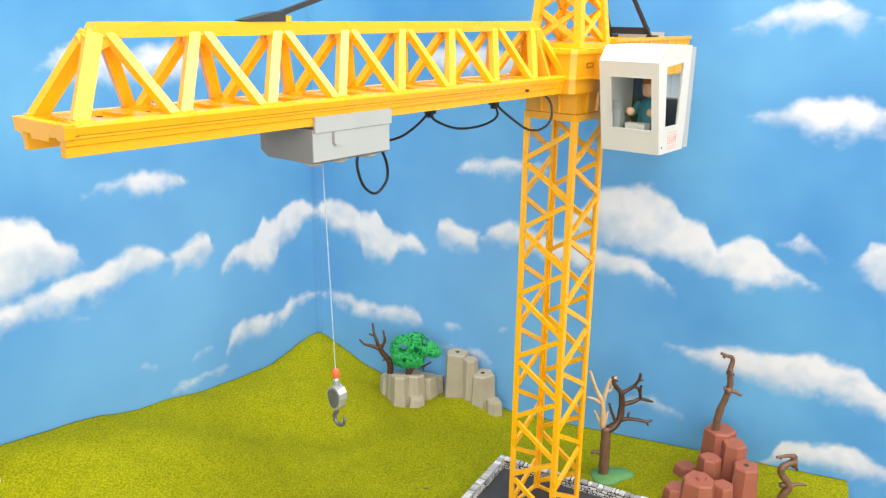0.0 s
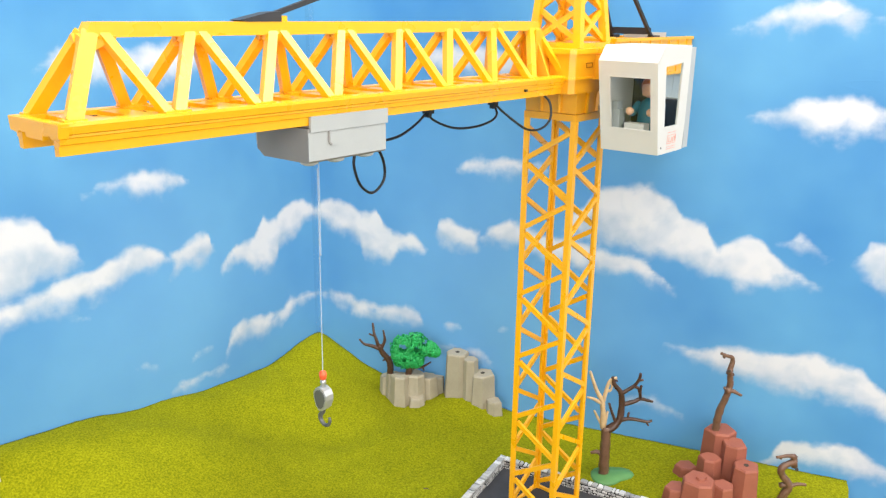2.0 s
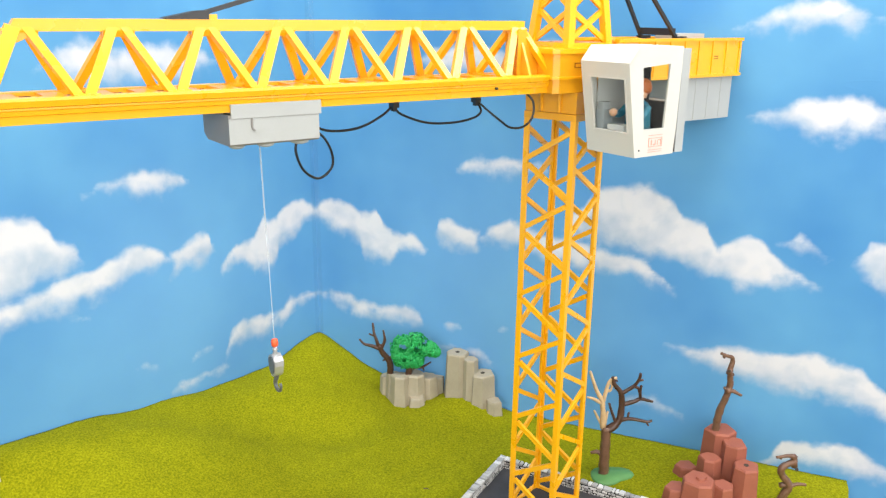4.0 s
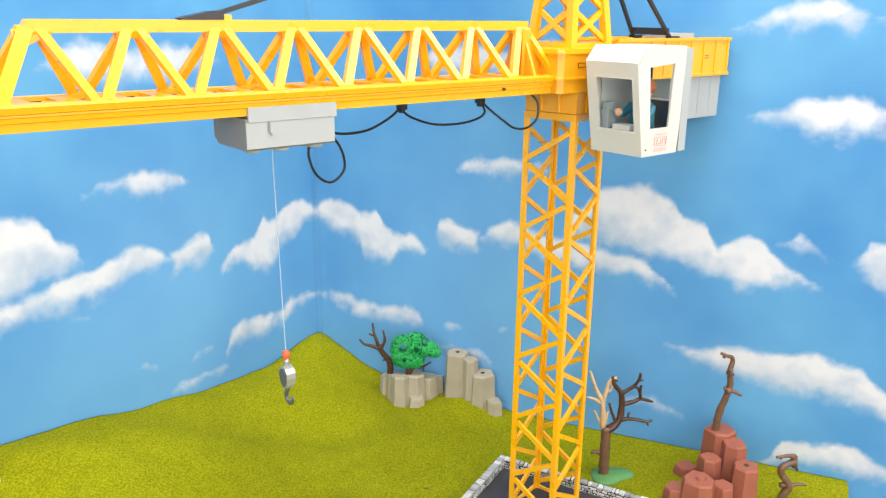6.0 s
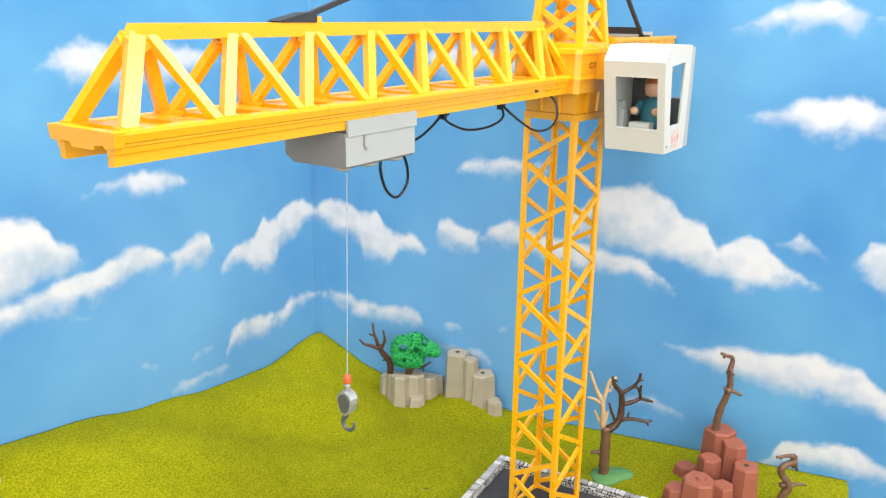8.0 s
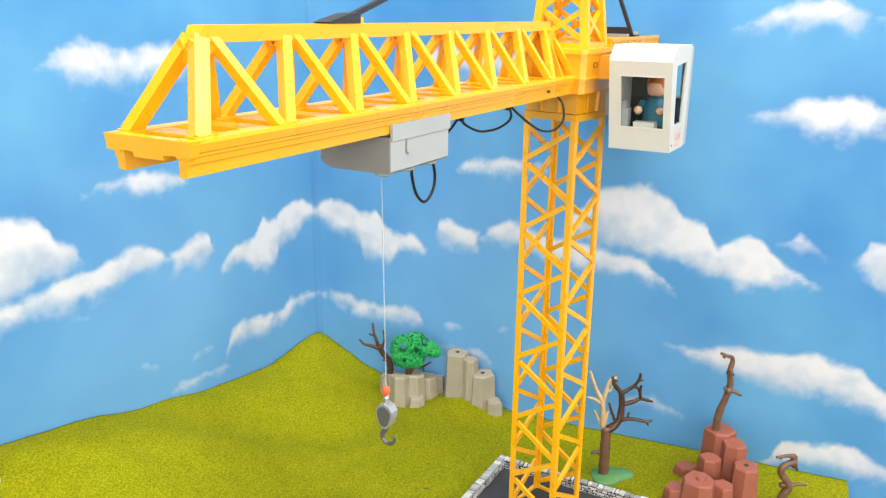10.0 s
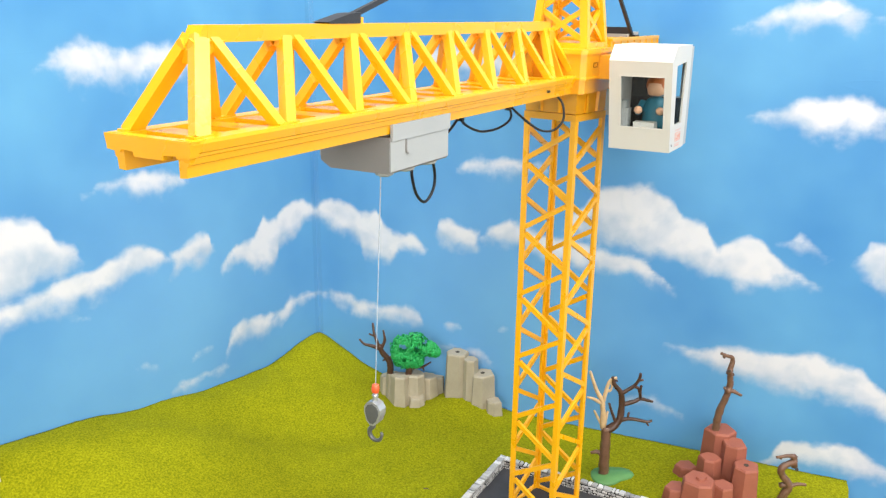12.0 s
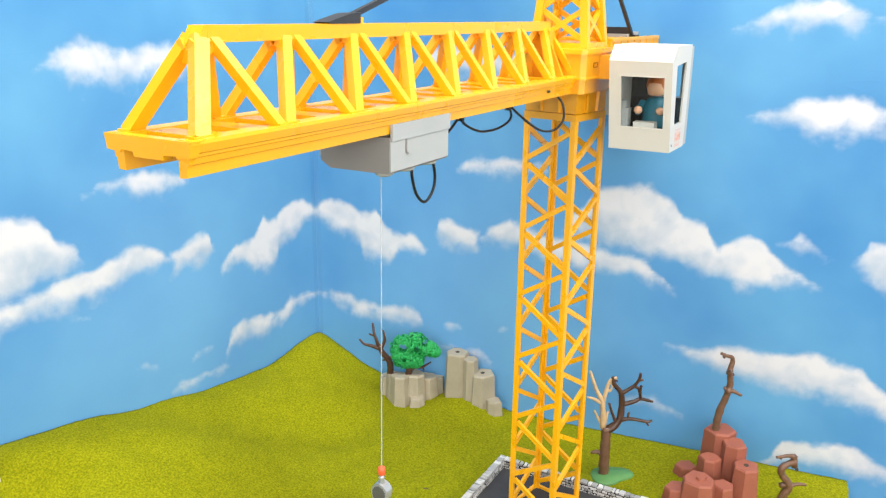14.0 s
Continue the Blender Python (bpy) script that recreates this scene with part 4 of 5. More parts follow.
def build_trolley():
    u0, u1 = 0.3190, 0.3990
    for sy in (1, -1):
        ya, yb = sorted((sy * 0.0254, sy * 0.0276))
        part("hanger", boxed(u0 - 0.001, u1 + 0.000, ya, yb, 0.5345, 0.5462), PALE, trolley, bevel=0.0006)
    bm = bmesh.new()
    outline = [(-0.0330, 0.5372), (0.0264, 0.5372), (0.0264, 0.5130), (0.0250, 0.5118), (-0.0250, 0.5118), (-0.0330, 0.5170)]
    prism(bm, outline, u0 + 0.001, u1 + 0.0022, "x")
    # the housing's shade under the jib is put into its colour
    part("housing", bm, SHADED_GREY, trolley, "grey motor housing, darkened for the shade under the jib", bevel=0.0008)
    for sy in (1, -1):
        part("cover", boxed(u0 + 0.001, u1 + 0.0022, (0.0264 if sy > 0 else -0.033) - 0.0006, (0.0264 if sy > 0 else -0.033) + 0.0006, 0.5200 if sy < 0 else 0.5135, 0.5342), PALE, trolley, bevel=0.0004)
        # the dark line of shadow beside the catch, made as a thin strip
        bm = bmesh.new()
        tube(bm, [(0.3815, sy * 0.0273, 0.5345), (0.3815, sy * 0.0273, 0.5265), (0.3790, sy * 0.0273, 0.5240)], 0.0009, sides=6)
        part("catch", bm, SHADED_GREY, trolley, "bent grey strip for the shadow line beside the catch")
        part("catch_boss", boxed(0.3735, 0.3805, sy * 0.0270 - 0.0007, sy * 0.0270 + 0.0007, 0.5232, 0.5335), PALE, trolley, bevel=0.0006)
    part("hanger_runner", boxed(u0 + 0.004, u1 - 0.004, -0.0205, 0.0205, 0.5372, 0.5440), GREY, trolley)
    for u, v, r in ((0.362, -0.006, 0.006), (0.334, 0.0155, 0.0085), (0.366, 0.0165, 0.0075), (0.391, 0.0150, 0.0070)):
        part("guide_boss", lathe(bmesh.new(), [(r * 0.55, 0), (r * 0.92, 0.0012), (r, 0.0040), (r, 0.0055)], (u, v, 0.5082), 18), PALE, trolley)


build_trolley()

cable = rotating("power_cable", "thin black power cable looped under the jib")
CABLE_R = 0.00125


def run(points):
    bm = bmesh.new()
    tube(bm, points, CABLE_R, sides=8)
    part("cable_run", bm, RUBBER, cable, smooth=True)


run([(0.324, -0.016, 0.538), (0.313, -0.017, 0.5245), (0.290, -0.018, 0.5120), (0.257, -0.019, 0.5115), (0.230, -0.0195, 0.5210), (0.2155, -0.019, 0.531)])
run([(0.2145, -0.019, 0.531), (0.206, -0.0195, 0.522), (0.175, -0.019, 0.5115), (0.140, -0.019, 0.5095), (0.1150, -0.0185, 0.5130), (0.1065, -0.018, 0.5185), (0.1085, -0.018, 0.5250), (0.1125, -0.018, 0.531)])
run([(0.1120, -0.018, 0.531), (0.104, -0.012, 0.522), (0.093, -0.002, 0.5105), (0.088, 0.009, 0.5040), (0.080, 0.0195, 0.5050), (0.072, 0.0255, 0.5150), (0.069, 0.0225, 0.5310), (0.075, 0.0160, 0.5410)])
run([(0.3285, 0.001, 0.5120), (0.3310, 0.001, 0.4980), (0.3235, 0.001, 0.4800), (0.3080, 0.000, 0.4715), (0.2945, 0.000, 0.4810), (0.2960, 0.001, 0.4970), (0.3060, 0.001, 0.5120), (0.3195, 0.001, 0.5150)])


def driver():
    """The toy driver is one plain mesh."""
    bm = bmesh.new()
    cx, cy = -0.006, 0.0985

    def add(fn, slot):
        before = set(bm.faces)
        fn()
        for f in bm.faces:
            if f not in before:
                f.material_index = slot
    add(lambda: lathe(bm, [(0.004, 0.0), (0.0085, 0.002), (0.0096, 0.007), (0.0094, 0.013), (0.006, 0.0165)], (cx, cy, 0.5370), 18), 0)
    add(lambda: lathe(bm, [(0.0090, 0.006), (0.0112, 0.0085), (0.0115, 0.013), (0.0100, 0.0175), (0.0065, 0.0205), (0.002, 0.0215)], (cx - 0.0028, cy, 0.5370), 18), 1)
    add(lambda: lathe(bm, [(0.012, 0.0), (0.0135, 0.004), (0.0125, 0.022), (0.0095, 0.030), (0.005, 0.033)], (cx - 0.002, cy, 0.5030), 16), 2)
    for sy in (1, -1):
        add(lambda: tube(bm, [(cx - 0.001, cy + sy * 0.0125, 0.5300), (cx + 0.008, cy + sy * 0.0150, 0.5215), (cx + 0.019, cy + sy * 0.0120, 0.5225)], 0.0042, 0.0038, 10), 2)
        add(lambda: lathe(bm, [(0.002, -0.0035), (0.0042, -0.001), (0.0042, 0.002), (0.002, 0.0042)], (cx + 0.0225, cy + sy * 0.0115, 0.5235), 10), 0)
    finish(bm, smooth=True)
    ob = new("toy_driver", mesh_of("toy_driver", bm, SKIN, HAIR, JACKET))
    ob.matrix_world = pose(AXIS[0], AXIS[1], 0)
    return tagged(ob, "small toy driver with orange hair and teal jacket in the cab", "toy figure")


figure = driver()

# hook block on its cord
CORD_TOP = (0.362, -0.007, 0.512)
hook = thing("crane_hook", "silver hook block with a red ball on a thin cord", "crane hook", pose(0.0, 0.6, 0.32))


def build_hook():
    part("ball", lathe(bmesh.new(), [(0.0016, -0.0040), (0.0030, -0.0032), (0.0034, 0.0), (0.0030, 0.0032), (0.0016, 0.0040)], (0, 0, 0), 14), ORANGE, hook, "orange-red plastic ball", smooth=True)
    part("swivel", lathe(bmesh.new(), [(0.0016, -0.0115), (0.0028, -0.0105), (0.0018, -0.0085), (0.0028, -0.0065), (0.0018, -0.0038)], (0, 0, 0), 12), SILVER, hook, smooth=True)
    bm = bmesh.new()
    prof = [(0.000, -0.0105), (0.0058, -0.0125), (0.0088, -0.0165), (0.0088, -0.0215), (0.0060, -0.0290), (0.0020, -0.0325), (-0.0020, -0.0325), (-0.0060, -0.0290), (-0.0088, -0.0215), (-0.0088, -0.0165), (-0.0058, -0.0125)]
    prism(bm, [(a * 0.88, b) for a, b in prof], -0.0044, 0.0044, "x")
    part("block", bm, SILVER, hook, "silver painted pulley block", bevel=0.001)
    for sx in (1, -1):
        bm = bmesh.new()
        prism(bm, [(a * 0.70, -0.021 + (b + 0.021) * 0.80) for a, b in prof], sx * 0.0046 - 0.0005, sx * 0.0046 + 0.0005, "x")
        part("cheek", bm, IRON, hook, "grey cheek plate")
    bm = bmesh.new()
    tube(bm, [(0, -0.001, -0.031), (0, -0.0015, -0.0355), (0, -0.0045, -0.0395), (0, -0.0040, -0.0445), (0, 0.0005, -0.0475), (0, 0.0055, -0.0460), (0, 0.0075, -0.0415), (0, 0.0070, -0.0385)], 0.0024, 0.0012, 10)
    part("hook", bm, IRON, hook, "dark grey hook", smooth=True)
    part("cord", lathe(bmesh.new(), [(0.00045, 0.003), (0.00045, 0.1815)], (0, 0, 0), 8), CORD, hook, "thin white cord")


build_hook()
cord = thing("hoist_cord", "thin white hoisting cord below the trolley", "cord", pose(0, 0.6, 0.5))
part("strand", lathe(bmesh.new(), [(0.00052, -0.086), (0.00052, 0.004)], (0, 0, 0), 8), CORD, cord)
# ---------------------------------------------------------------- pad with its stone kerb
E1 = Vector((math.cos(radians(-29)), math.sin(radians(-29))))
E2 = Vector((math.cos(radians(241)), math.sin(radians(241))))
PAD = Vector((0.0864, 1.0102))
PAD_L, PAD_W = 0.250, 0.200


def pad():
    p = thing("crane_pad", "dark slate pad edged by a low wall of pale stones", "pad")
    corners = [PAD, PAD + E1 * PAD_L, PAD + E1 * PAD_L + E2 * PAD_W, PAD + E2 * PAD_W]
    bm = prism(bmesh.new(), [(c.x, c.y) for c in corners], -0.0005, 0.0046)
    part("slab", bm, ASPHALT, p, "dark slate slab")
    rng = random.Random(5)
    meshes = []
    for k in range(12):
        bm = boxed(-0.5, 0.5, -0.5, 0.5, -0.5, 0.5)
        for v in bm.verts:
            v.co.x += rng.uniform(-0.20, 0.12)
            v.co.y += rng.uniform(-0.06, 0.06)
            v.co.z += rng.uniform(-0.22, 0.16)
        bmesh.ops.bevel(bm, geom=list(bm.edges), offset=0.09, segments=1, affect="EDGES")
        bmesh.ops.recalc_face_normals(bm, faces=bm.faces)
        meshes.append(mesh_of("stone", bm, STONE))
    thick, high = 0.0085, 0.0190
    for a, b in zip(corners, corners[1:] + corners[:1]):
        d = (b - a).normalized()
        inward = Vector((d.y, -d.x))
        ang = math.atan2(d.y, d.x)
        c0, c1 = a + inward * (thick / 2), b + inward * (thick / 2)
        part("core", barred((c0.x, c0.y, high / 2 - 0.0006), (c1.x, c1.y, high / 2 - 0.0006), thick - 0.0016, high - 0.0030, (0, 0, 1)), MORTAR, p, "dark mortar core")
        length = (b - a).length
        for row in range(4):
            x = rng.uniform(-0.005, 0)
            rh = (high - 0.002) / 4
            while x < length - 0.002:
                w = rng.uniform(0.0035, 0.0115)
                x0, x1 = max(x, 0), min(x + w, length)
                if x1 - x0 > 0.002:
                    c = a + d * ((x0 + x1) / 2) + inward * (thick / 2)
                    ob = new("stone", rng.choice(meshes))
                    ob.parent = p
                    ob.matrix_world = Matrix.Translation((c.x, c.y, 0.002 + rh * (row + 0.5))) @ Matrix.Rotation(ang, 4, "Z") @ Matrix.Diagonal((x1 - x0 - 0.0014, thick + rng.uniform(-0.0004, 0.0012), rh - 0.0011, 1))
                x += w


# ---------------------------------------------------------------- rocks
def rock(name, label, columns, mat, seed, holes=()):
    """A moulded rock of many-sided columns: x, y, top, radius of each."""
    rng = random.Random(seed)
    r = thing(name, label, "toy rock")
    for k, (x, y, top, rad, sides) in enumerate(columns):
        base = min(ground_height(x + dx, y + dy) for dx in (-rad, 0, rad) for dy in (-rad, 0, rad)) - 0.0015
        ph = rng.uniform(0, 6.28)
        ang = [ph + 2 * math.pi * i / sides + rng.uniform(-0.18, 0.18) for i in range(sides)]
        wob = [rng.uniform(0.98, 1.16) for _ in ang]
        bm = bmesh.new()
        chamfer = min(0.0024, (top - base) * 0.2)
        tilt = (0, 0) if k in holes else (rng.uniform(-0.04, 0.04), rng.uniform(-0.04, 0.04))
        rings = []
        for f, z in ((1.17, base), (1.06, base + 0.42 * (top - base)), (0.975, top - chamfer), (0.88, top)):
            rings.append([bm.verts.new((x + rad * f * w * math.cos(a), y + rad * f * w * math.sin(a),
                                        z + (rad * (tilt[0] * math.cos(a) + tilt[1] * math.sin(a)) if z >= top - chamfer - 1e-6 else 0))) for a, w in zip(ang, wob)])
        for u, v in zip(rings, rings[1:]):
            for i in range(sides):
                bm.faces.new((u[i], u[(i + 1) % sides], v[(i + 1) % sides], v[i]))
        bm.faces.new(rings[0][::-1])
        bm.faces.new(rings[-1])
        part("column", bm, mat, r, bevel=0.0007)
        if k in holes:
            # a dark disc on the solid top gives the hole's shade
            bm = lathe(bmesh.new(), [(0.0034, 0.0), (0.0034, 0.0005)], (x, y, top), 14)
            part("peg_hole", bm, HOLE_SHADE, r, "dark disc for the shade in a peg hole")
    return r


def limbs(name, label, at, runs, category="toy tree", seed=1):
    """Branches drawn in a standing plane, in millimetres; they wander a little in depth."""
    lean = random.Random(seed).uniform(0, 6.28)
    t = thing(name, label, category, pose(*at))
    for pname, mat, r0, r1, pts in runs:
        path = [(x / 1000, (0.16 * x * math.sin(z / 17 + lean) + 0.03 * abs(x)) / 1000, z / 1000) for x, z in pts]
        bm = bmesh.new()
        tube(bm, path, r0 / 1000, r1 / 1000, 10, knobs=0.24)
        part(pname, bm, mat, t, smooth=True)
    return t


def eye_hole(tree, x, z, y, r):
    """A dark disc painted as the shade of a stump's round socket, in millimetres."""
    bm = bmesh.new()
    tube(bm, [(x / 1000, y / 1000, z / 1000), (x / 1000, (y - 1.2) / 1000, z / 1000)], r / 1000, sides=12)
    part("socket", bm, HOLE_SHADE, tree, "dark disc for the shade in a round socket")


def dead_tree():
    t = limbs("dead_tree", "bare dark brown plastic tree on a green base", (0.228, 0.985, 0.004), [
        ("trunk", BARK2, 7.5, 6.5, [(0, 0), (-1, 25), (-1, 50), (-1, 74)]),
        ("branch", BARK, 6, 2.6, [(-1, 68), (9, 76), (16, 86), (18, 106), (15, 125), (5, 138), (2, 149)]),
        ("twig", BARK, 2, 1.6, [(2, 145), (9, 143)]),
        ("branch", BARK, 3, 1.8, [(15, 123), (31, 135), (37, 147), (38, 157)]),
        ("twig", BARK, 1.8, 1.4, [(36, 145), (43, 147)]),
        ("branch", BARK, 3.4, 1.8, [(18, 106), (36, 110), (45, 113), (62, 107)]),
        ("twig", BARK, 2.2, 1.6, [(44, 113), (42, 125), (42, 136)]),
        ("twig", BARK, 2, 1.8, [(31, 135), (38, 132), (41, 125)]),
        ("branch", BARK, 3, 1.6, [(14, 83), (29, 86), (53, 82), (61, 83)]),
        ("twig", BARK, 1.8, 1.5, [(27, 86), (29, 95)]),
        ("twig", BARK, 1.6, 1.3, [(53, 82), (56, 77)]),
        ("branch", BARK, 2.6, 1.6, [(12, 79), (6, 93), (0, 110)]),
        ("twig", BARK2, 4, 1.8, [(-2, 26), (-10, 35), (-20, 33)]),
        ("branch", TAN, 4.2, 1.8, [(-6, 72), (-9, 109), (-19, 131), (-28, 155)]),
        ("branch", TAN, 2.8, 1.8, [(-9, 110), (-4, 135), (1, 146), (8, 148)]),
        ("twig", TAN, 2.6, 1.5, [(-10, 110), (-21, 117), (-31, 120)]),
        ("twig", TAN, 2.2, 1.4, [(-4, 74), (-1, 98)]),
        ("twig", TAN, 2.2, 1.4, [(-8, 78), (-13, 86), (-20, 100)]),
        ("twig", TAN, 1.7, 1.4, [(-5, 132), (-1, 128), (2, 134), (0, 143)])], seed=3)
    bm = bmesh.new()
    rim = [(a, 1 + 0.16 * math.sin(2 * a + 0.6) + 0.12 * math.sin(3 * a + 1.0)) for a in (2 * math.pi * k / 28 for k in range(28))]
    rings = [[bm.verts.new((0.009 + 0.027 * f * w * math.cos(a), -0.002 + 0.023 * f * w * math.sin(a), z)) for a, w in rim] for f, z in ((1.0, -0.003), (1.02, 0.0002), (0.95, 0.0022), (0.45, 0.0040), (0.28, 0.0042))]
    for u, v in zip(rings, rings[1:]):
        for i in range(28):
            bm.faces.new((u[i], u[(i + 1) % 28], v[(i + 1) % 28], v[i]))
    bm.faces.new(rings[0][::-1])
    bm.faces.new(rings[-1])
    part("base", bm, BASE, t, "flat green plastic base", smooth=True)


def green_tree():
    t = limbs("green_tree", "small toy tree with a bright green leafy crown", (-0.053, 1.183, 0.0585), [
        ("trunk", BARK, 6, 4.5, [(0, 0), (1, 7), (3, 16), (7, 28)]),
        ("branch", BARK, 3, 1.4, [(3, 10), (13, 12), (22, 12), (36, 21)]),
        ("twig", BARK, 1.5, 1.1, [(22, 12), (25, 6)])], seed=8)
    rng = random.Random(21)
    lobes = [(-0.010, 0.046, 0.020, 0.024), (0.010, 0.050, 0.024, 0.024), (-0.006, 0.028, 0.020, 0.018), (0.010, 0.026, 0.016, 0.014), (0.030, 0.046, 0.017, 0.014), (0.042, 0.041, 0.010, 0.009), (-0.017, 0.036, 0.011, 0.014)]
    gaps = [(-0.009, 0.048, 0.0078), (0.014, 0.047, 0.0056), (-0.007, 0.029, 0.0048), (0.026, 0.055, 0.0048)]
    bm = bmesh.new()
    made = 0
    while made < 5600:
        lx, lz, rx, rz = rng.choice(lobes)
        a, s = rng.uniform(0, 2 * math.pi), rng.uniform(-1, 1)
        c = math.sqrt(1 - s * s)
        k = rng.uniform(0.5, 1.0)
        n = Vector((c * math.cos(a), c * math.sin(a), s))
        p = Vector((lx + rx * n.x * k, 0.011 * n.y * k, lz + rz * n.z * k))
        if any(math.hypot(p.x - gx, p.z - gz) < gr for gx, gz, gr in gaps):
            continue
        down = Vector((rng.uniform(-0.5, 0.5), rng.uniform(-0.3, 0.3), -1)).normalized()
        d = (down - n * down.dot(n) * 0.8).normalized()
        side = d.cross(n).normalized()
        ln, wd = rng.uniform(0.0038, 0.0066), rng.uniform(0.0015, 0.0024)
        tip, tail = bm.verts.new(p + d * ln * 0.6), bm.verts.new(p - d * ln * 0.5)
        l, r = bm.verts.new(p + side * wd), bm.verts.new(p - side * wd)
        up, lo = bm.verts.new(p + n * 0.0011), bm.verts.new(p - n * 0.0012)
        for tri in ((tip, l, up), (l, tail, up), (tail, r, up), (r, tip, up), (l, tip, lo), (tail, l, lo), (r, tail, lo), (tip, r, lo)):
            bm.faces.new(tri)
        made += 1
    part("crown", bm, LEAF, t, "bright green moulded leaves with gaps")


def landscape():
    rock("grey_rock_cluster", "beige-grey moulded plastic rock cluster under two small trees", [
        (-0.088, 1.206, 0.047, 0.0115, 7), (-0.066, 1.178, 0.0605, 0.0145, 6), (-0.044, 1.187, 0.0600, 0.0165, 7), (-0.022, 1.199, 0.050, 0.0145, 6),
        (-0.005, 1.212, 0.043, 0.0105, 6), (-0.039, 1.169, 0.027, 0.0125, 6), (-0.078, 1.194, 0.056, 0.011, 6)], ROCK, 4)
    rock("grey_rock_pillars", "tall beige-grey plastic rock of stepped pillars", [
        (0.0255, 1.1850, 0.0985, 0.0172, 7), (0.0450, 1.1735, 0.0925, 0.0125, 6), (0.0655, 1.1690, 0.0700, 0.0190, 6), (0.0830, 1.1530, 0.0315, 0.0130, 6)], ROCK, 9, holes=(0, 2))
    rock("red_rock", "terracotta plastic rock of stepped pillars holding a stump", [
        (0.386, 0.992, 0.0745, 0.0200, 6), (0.397, 0.964, 0.069, 0.0150, 6), (0.363, 0.957, 0.051, 0.0140, 6), (0.403, 0.934, 0.0525, 0.0172, 6), (0.344, 0.993, 0.0165, 0.0145, 6),
        (0.338, 0.919, 0.041, 0.0195, 7), (0.340, 0.918, 0.0445, 0.0070, 6), (0.313, 0.931, 0.022, 0.0140, 6), (0.371, 0.919, 0.033, 0.0128, 6)], RED, 12, holes=(3,))
    rock("small_rock", "small beige plastic rock at the edge of the hill", [(-0.512, 0.795, ground_height(-0.512, 0.795) + 0.012, 0.013, 6)], ROCK, 31)
    limbs("bare_sapling", "small bare dark brown plastic tree on the rock", (-0.083, 1.194, 0.0555), [
        ("trunk", BARK, 5.5, 4, [(0, -2), (-1, 20), (-12, 36), (-18, 50)]),
        ("branch", BARK, 3.4, 1.7, [(-15, 43), (-31, 50), (-41, 53), (-49, 61)]),
        ("branch", BARK, 3, 1.6, [(-18, 48), (-25, 68), (-28, 86)]),
        ("twig", BARK, 1.7, 1.4, [(-24, 65), (-34, 69)]),
        ("branch", BARK, 3, 1.6, [(-15, 42), (-9, 56), (-9, 64), (-11, 75)]),
        ("twig", BARK, 2, 1.6, [(-7, 26), (-12, 22)]),
        ("twig", BARK, 2, 1.6, [(-2, 15), (1, 30)])], seed=6)
    green_tree()
    stump = limbs("crooked_stump", "crooked brown plastic stump standing on the red rock", (0.3775, 0.988, 0.0735), [
        ("trunk", BARK2, 5.6, 3.2, [(0, -1), (1, 16), (3, 32), (8, 50), (11, 60), (12, 74), (10, 88), (12, 97), (13, 103)]),
        ("branch", BARK2, 3.4, 2.0, [(13, 101), (11, 108), (4, 111), (-5, 115)]),
        ("twig", BARK2, 3.8, 1.7, [(10, 62), (18, 60), (28, 55)]),
        ("knot", BARK2, 5.0, 4.4, [(10, 57), (11, 66)]),
        ("knot", BARK2, 4.6, 4.0, [(9, 84), (11, 92)]),
        ("twig", BARK2, 2.4, 1.8, [(-1, 114), (0, 108)]),
        ("twig", BARK2, 3.0, 2.0, [(10, 82), (16, 84)]),
        ("twig", BARK2, 2.6, 1.8, [(9, 62), (4, 65)])], "toy stump", 4)
    eye_hole(stump, 7.5, 91, -4.0, 2.0)
    stump = limbs("twisted_stump", "twisted brown plastic stump standing on the grass", (0.452, 0.929, 0.0), [
        ("trunk", BARK2, 5.8, 3.8, [(-2, 0), (3, 12), (8, 24), (5, 33), (-3, 43), (-5, 52), (3, 58), (10, 61), (11, 69)]),
        ("branch", BARK2, 3.6, 1.9, [(11, 68), (2, 70), (-14, 69)]),
        ("twig", BARK2, 2.2, 1.7, [(-8, 69), (-8, 66)]),
        ("twig", BARK2, 3.4, 1.7, [(8, 25), (18, 29), (30, 29)]),
        ("knot", BARK2, 4.2, 3.4, [(4, 28), (-4, 26)]),
        ("knot", BARK2, 4.4, 4.0, [(11, 64), (13, 53)])], "toy stump", 5)
    eye_hole(stump, 13.5, 53, -3.8, 2.2)
    twig = thing("fallen_twig", "tiny dark twig lying on the grass", "twig", pose(-0.0179, 0.945, ground_height(-0.0179, 0.945) + 0.0012, rz=-12))
    bm = bmesh.new()
    tube(bm, [(-0.0045, 0, 0), (0.0, 0.0008, 0.0004), (0.0042, -0.0004, 0.0)], 0.0009, 0.0005, 6)
    part("stick", bm, BARK, twig, smooth=True)
    dead_tree()
    pad()


landscape()

# ---------------------------------------------------------------- what moves
SLEW = [(0.0, 231.25), (1.85, 231.25), (2.0, 230.6), (2.5, 227.2), (3.0, 223.1), (3.5, 219.0), (3.85, 216.3), (4.1, 215.3), (5.35, 215.3), (5.5, 215.65), (6.0, 219.8),
        (6.5, 223.95), (7.0, 228.0), (7.5, 232.0), (8.0, 235.6), (8.2, 237.2), (8.5, 239.4), (8.7, 240.6), (8.85, 240.85), (14.0, 240.85)]
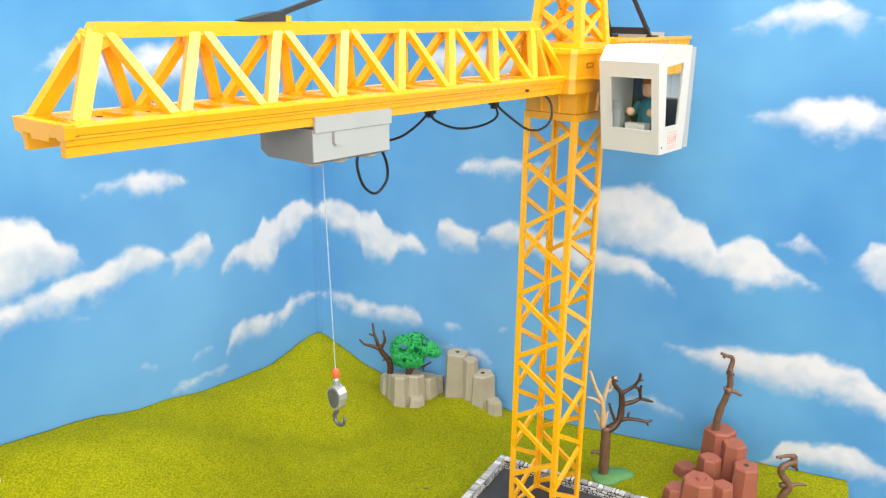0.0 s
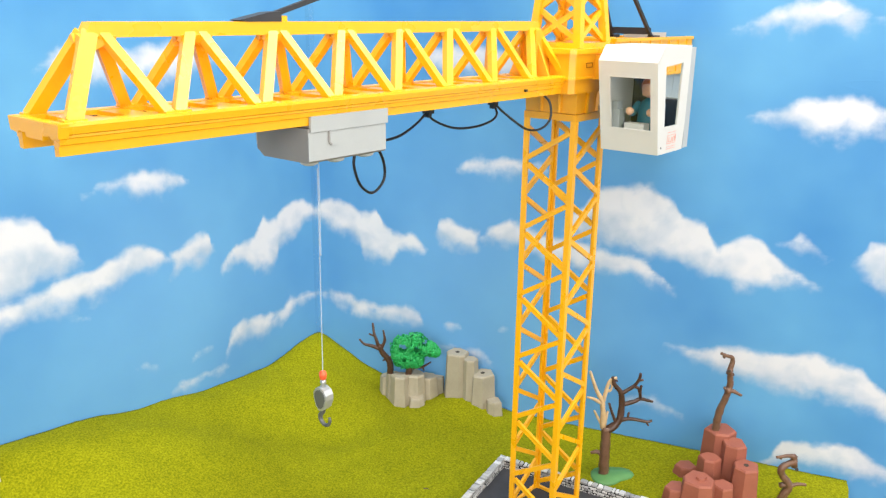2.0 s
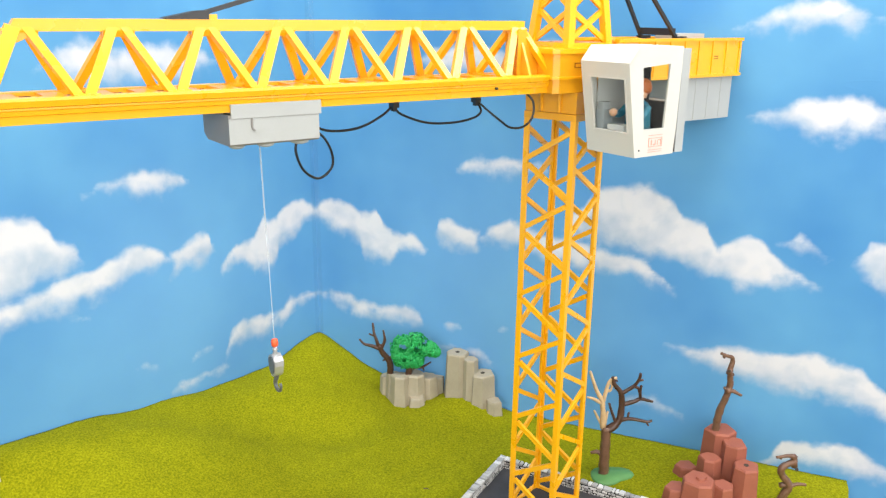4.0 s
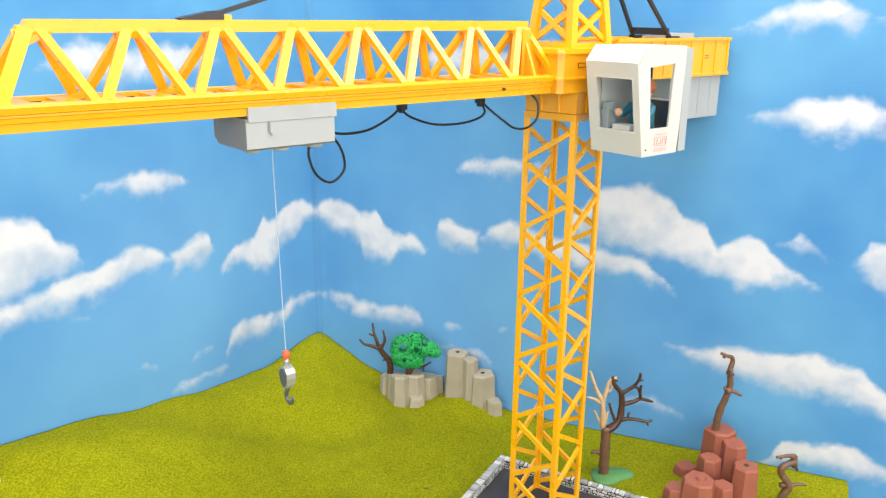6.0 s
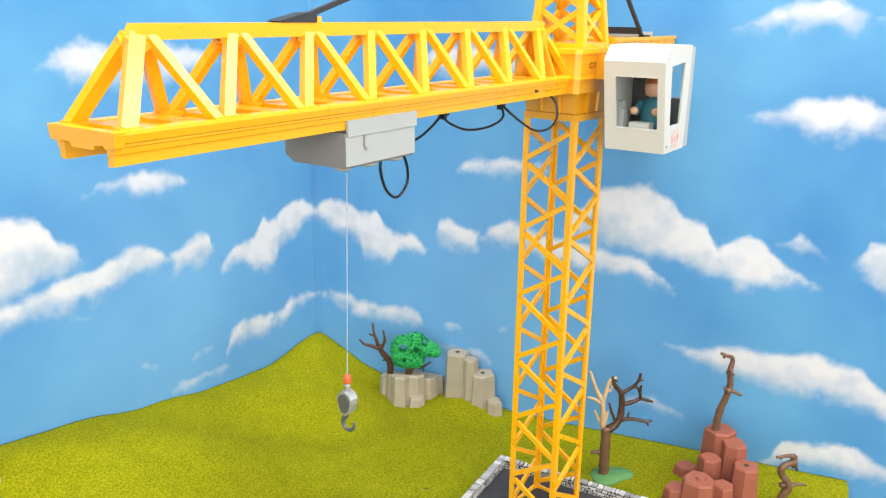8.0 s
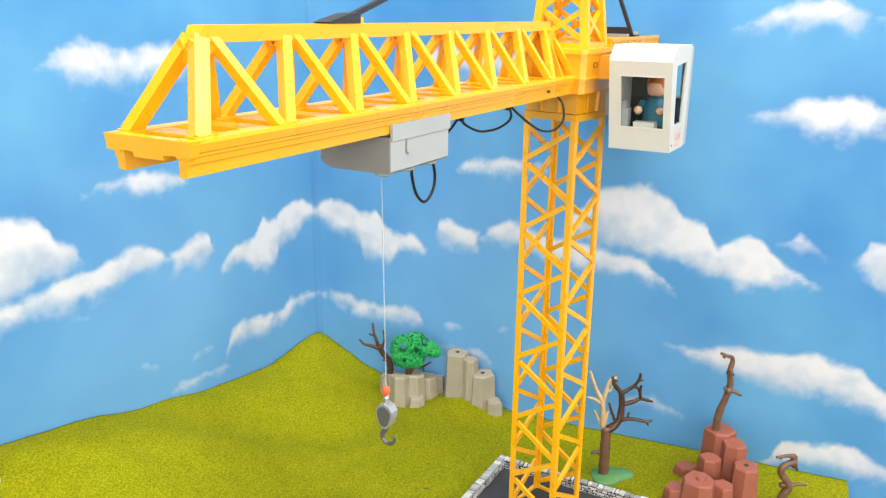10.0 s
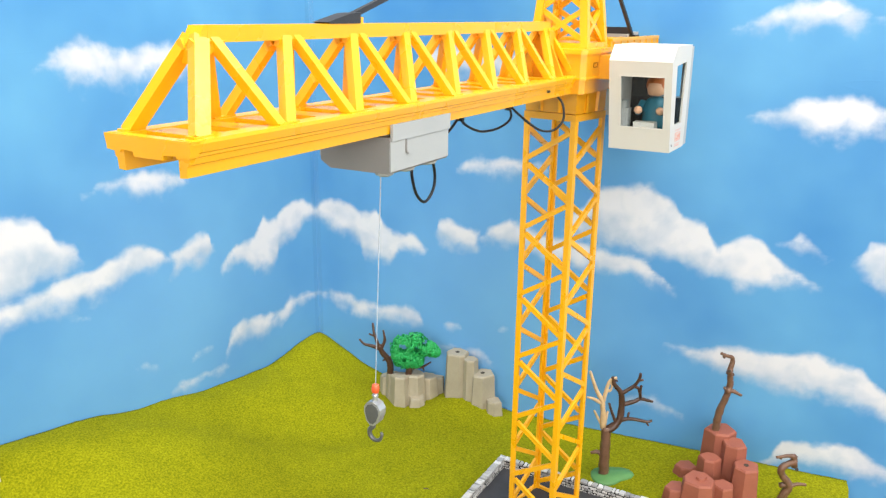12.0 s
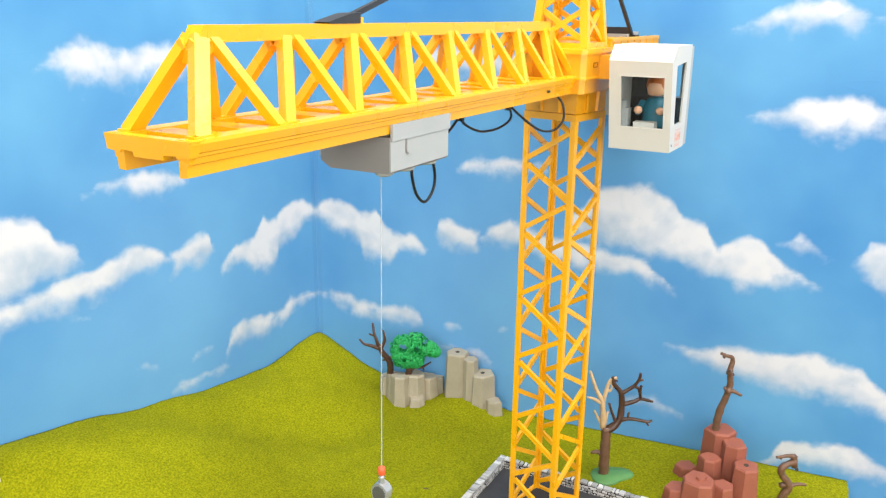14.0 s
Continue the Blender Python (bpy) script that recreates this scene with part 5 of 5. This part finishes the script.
# sideways swing of the ball from under the trolley, and the length of cord
SWING_A = [(0.0, 0.0019, 0.188), (0.1, 0.0012, 0.189), (0.2, -0.006, 0.194), (0.3, -0.0096, 0.195), (0.4, -0.0131, 0.195), (0.5, -0.0123, 0.194), (0.6, -0.0051, 0.190),
           (0.7, -0.0023, 0.188), (0.8, 0.0019, 0.188), (0.9, -0.0003, 0.190), (1.0, -0.0067, 0.194), (1.1, -0.0103, 0.195), (1.2, -0.0131, 0.195), (1.3, -0.0116, 0.193),
           (1.4, -0.0051, 0.190), (1.5, -0.0016, 0.188), (1.7, 0.0006, 0.190), (1.9, -0.0087, 0.195), (2.1, -0.0073, 0.193), (2.3, 0.0022, 0.187), (2.5, -0.004, 0.191),
           (2.7, -0.014, 0.196), (2.9, -0.0045, 0.193), (3.1, 0.0038, 0.188), (3.2, -0.0071, 0.191)]
SWING_B = [(3.5, -0.014, 0.195), (3.9, 0.006, 0.189), (4.3, -0.014, 0.195), (4.7, 0.004, 0.189), (5.1, -0.012, 0.196), (5.3, -0.0056, 0.194), (5.4, 0.0079, 0.190),
           (5.6, -0.0058, 0.194), (5.8, -0.0196, 0.199), (6.0, 0.0011, 0.194), (6.2, 0.0097, 0.189), (6.4, -0.0081, 0.192), (6.6, -0.0195, 0.195), (6.8, -0.0028, 0.194),
           (7.0, 0.0045, 0.189), (7.2, -0.0108, 0.190), (7.4, -0.0184, 0.194), (7.6, -0.0014, 0.192), (7.8, 0.004, 0.189), (8.0, -0.0118, 0.189), (8.1, -0.0184, 0.190), (8.2, -0.0177, 0.193)]
SWING_C = [(8.4, 0.000, 0.192), (8.7, -0.018, 0.193), (9.1, -0.002, 0.190), (9.5, -0.017, 0.192), (9.9, -0.003, 0.189), (10.15, -0.006, 0.188), (10.3, -0.006, 0.188), (10.4, -0.0126, 0.188),
           (10.6, -0.0159, 0.192), (10.8, -0.006, 0.192), (11.0, -0.0043, 0.188), (11.2, -0.0136, 0.188), (11.4, -0.0153, 0.191), (11.6, -0.0054, 0.191), (11.8, -0.0054, 0.188), (12.0, -0.0147, 0.189)]
SWING_D = [(12.2, -0.0148, 0.192), (12.4, -0.0049, 0.191), (12.6, -0.0055, 0.188), (12.8, -0.0135, 0.189), (13.0, -0.0127, 0.196), (13.2, -0.0042, 0.204), (13.3, -0.003, 0.209),
           (13.4, -0.0052, 0.2145), (13.5, -0.0096, 0.221), (13.7, -0.0171, 0.239), (13.9, -0.0145, 0.257), (14.0, -0.0094, 0.264)]


def slew(t):
    return float(np.interp(t, [a for a, b in SLEW], [b for a, b in SLEW]))


def motions():
    ticks = sorted({round(k * 0.1, 1) for k in range(141)} | {a for a, b in SLEW})
    turn = [(t, pose(0, 0, 0, rz=slew(t))) for t in ticks]
    for ob in (jib, turntable, head, counter, stay, cab, trolley, cable):
        walk(ob, turn)
    walk(figure, [(t, pose(AXIS[0], AXIS[1], 0, rz=slew(t))) for t in ticks])
    hook_rows, cord_rows = [], []
    for t, side, drop in SWING_A + SWING_B + SWING_C + SWING_D:
        lean = math.degrees(math.atan2(side - CORD_TOP[1], drop))
        base = pose(AXIS[0], AXIS[1], 0, rz=slew(t))
        hook_rows.append((t, base @ pose(CORD_TOP[0], side, CORD_TOP[2] - drop, rx=lean)))
        cord_rows.append((t, base @ pose(*CORD_TOP, rx=lean)))
    walk(hook, hook_rows)
    walk(cord, cord_rows)


motions()
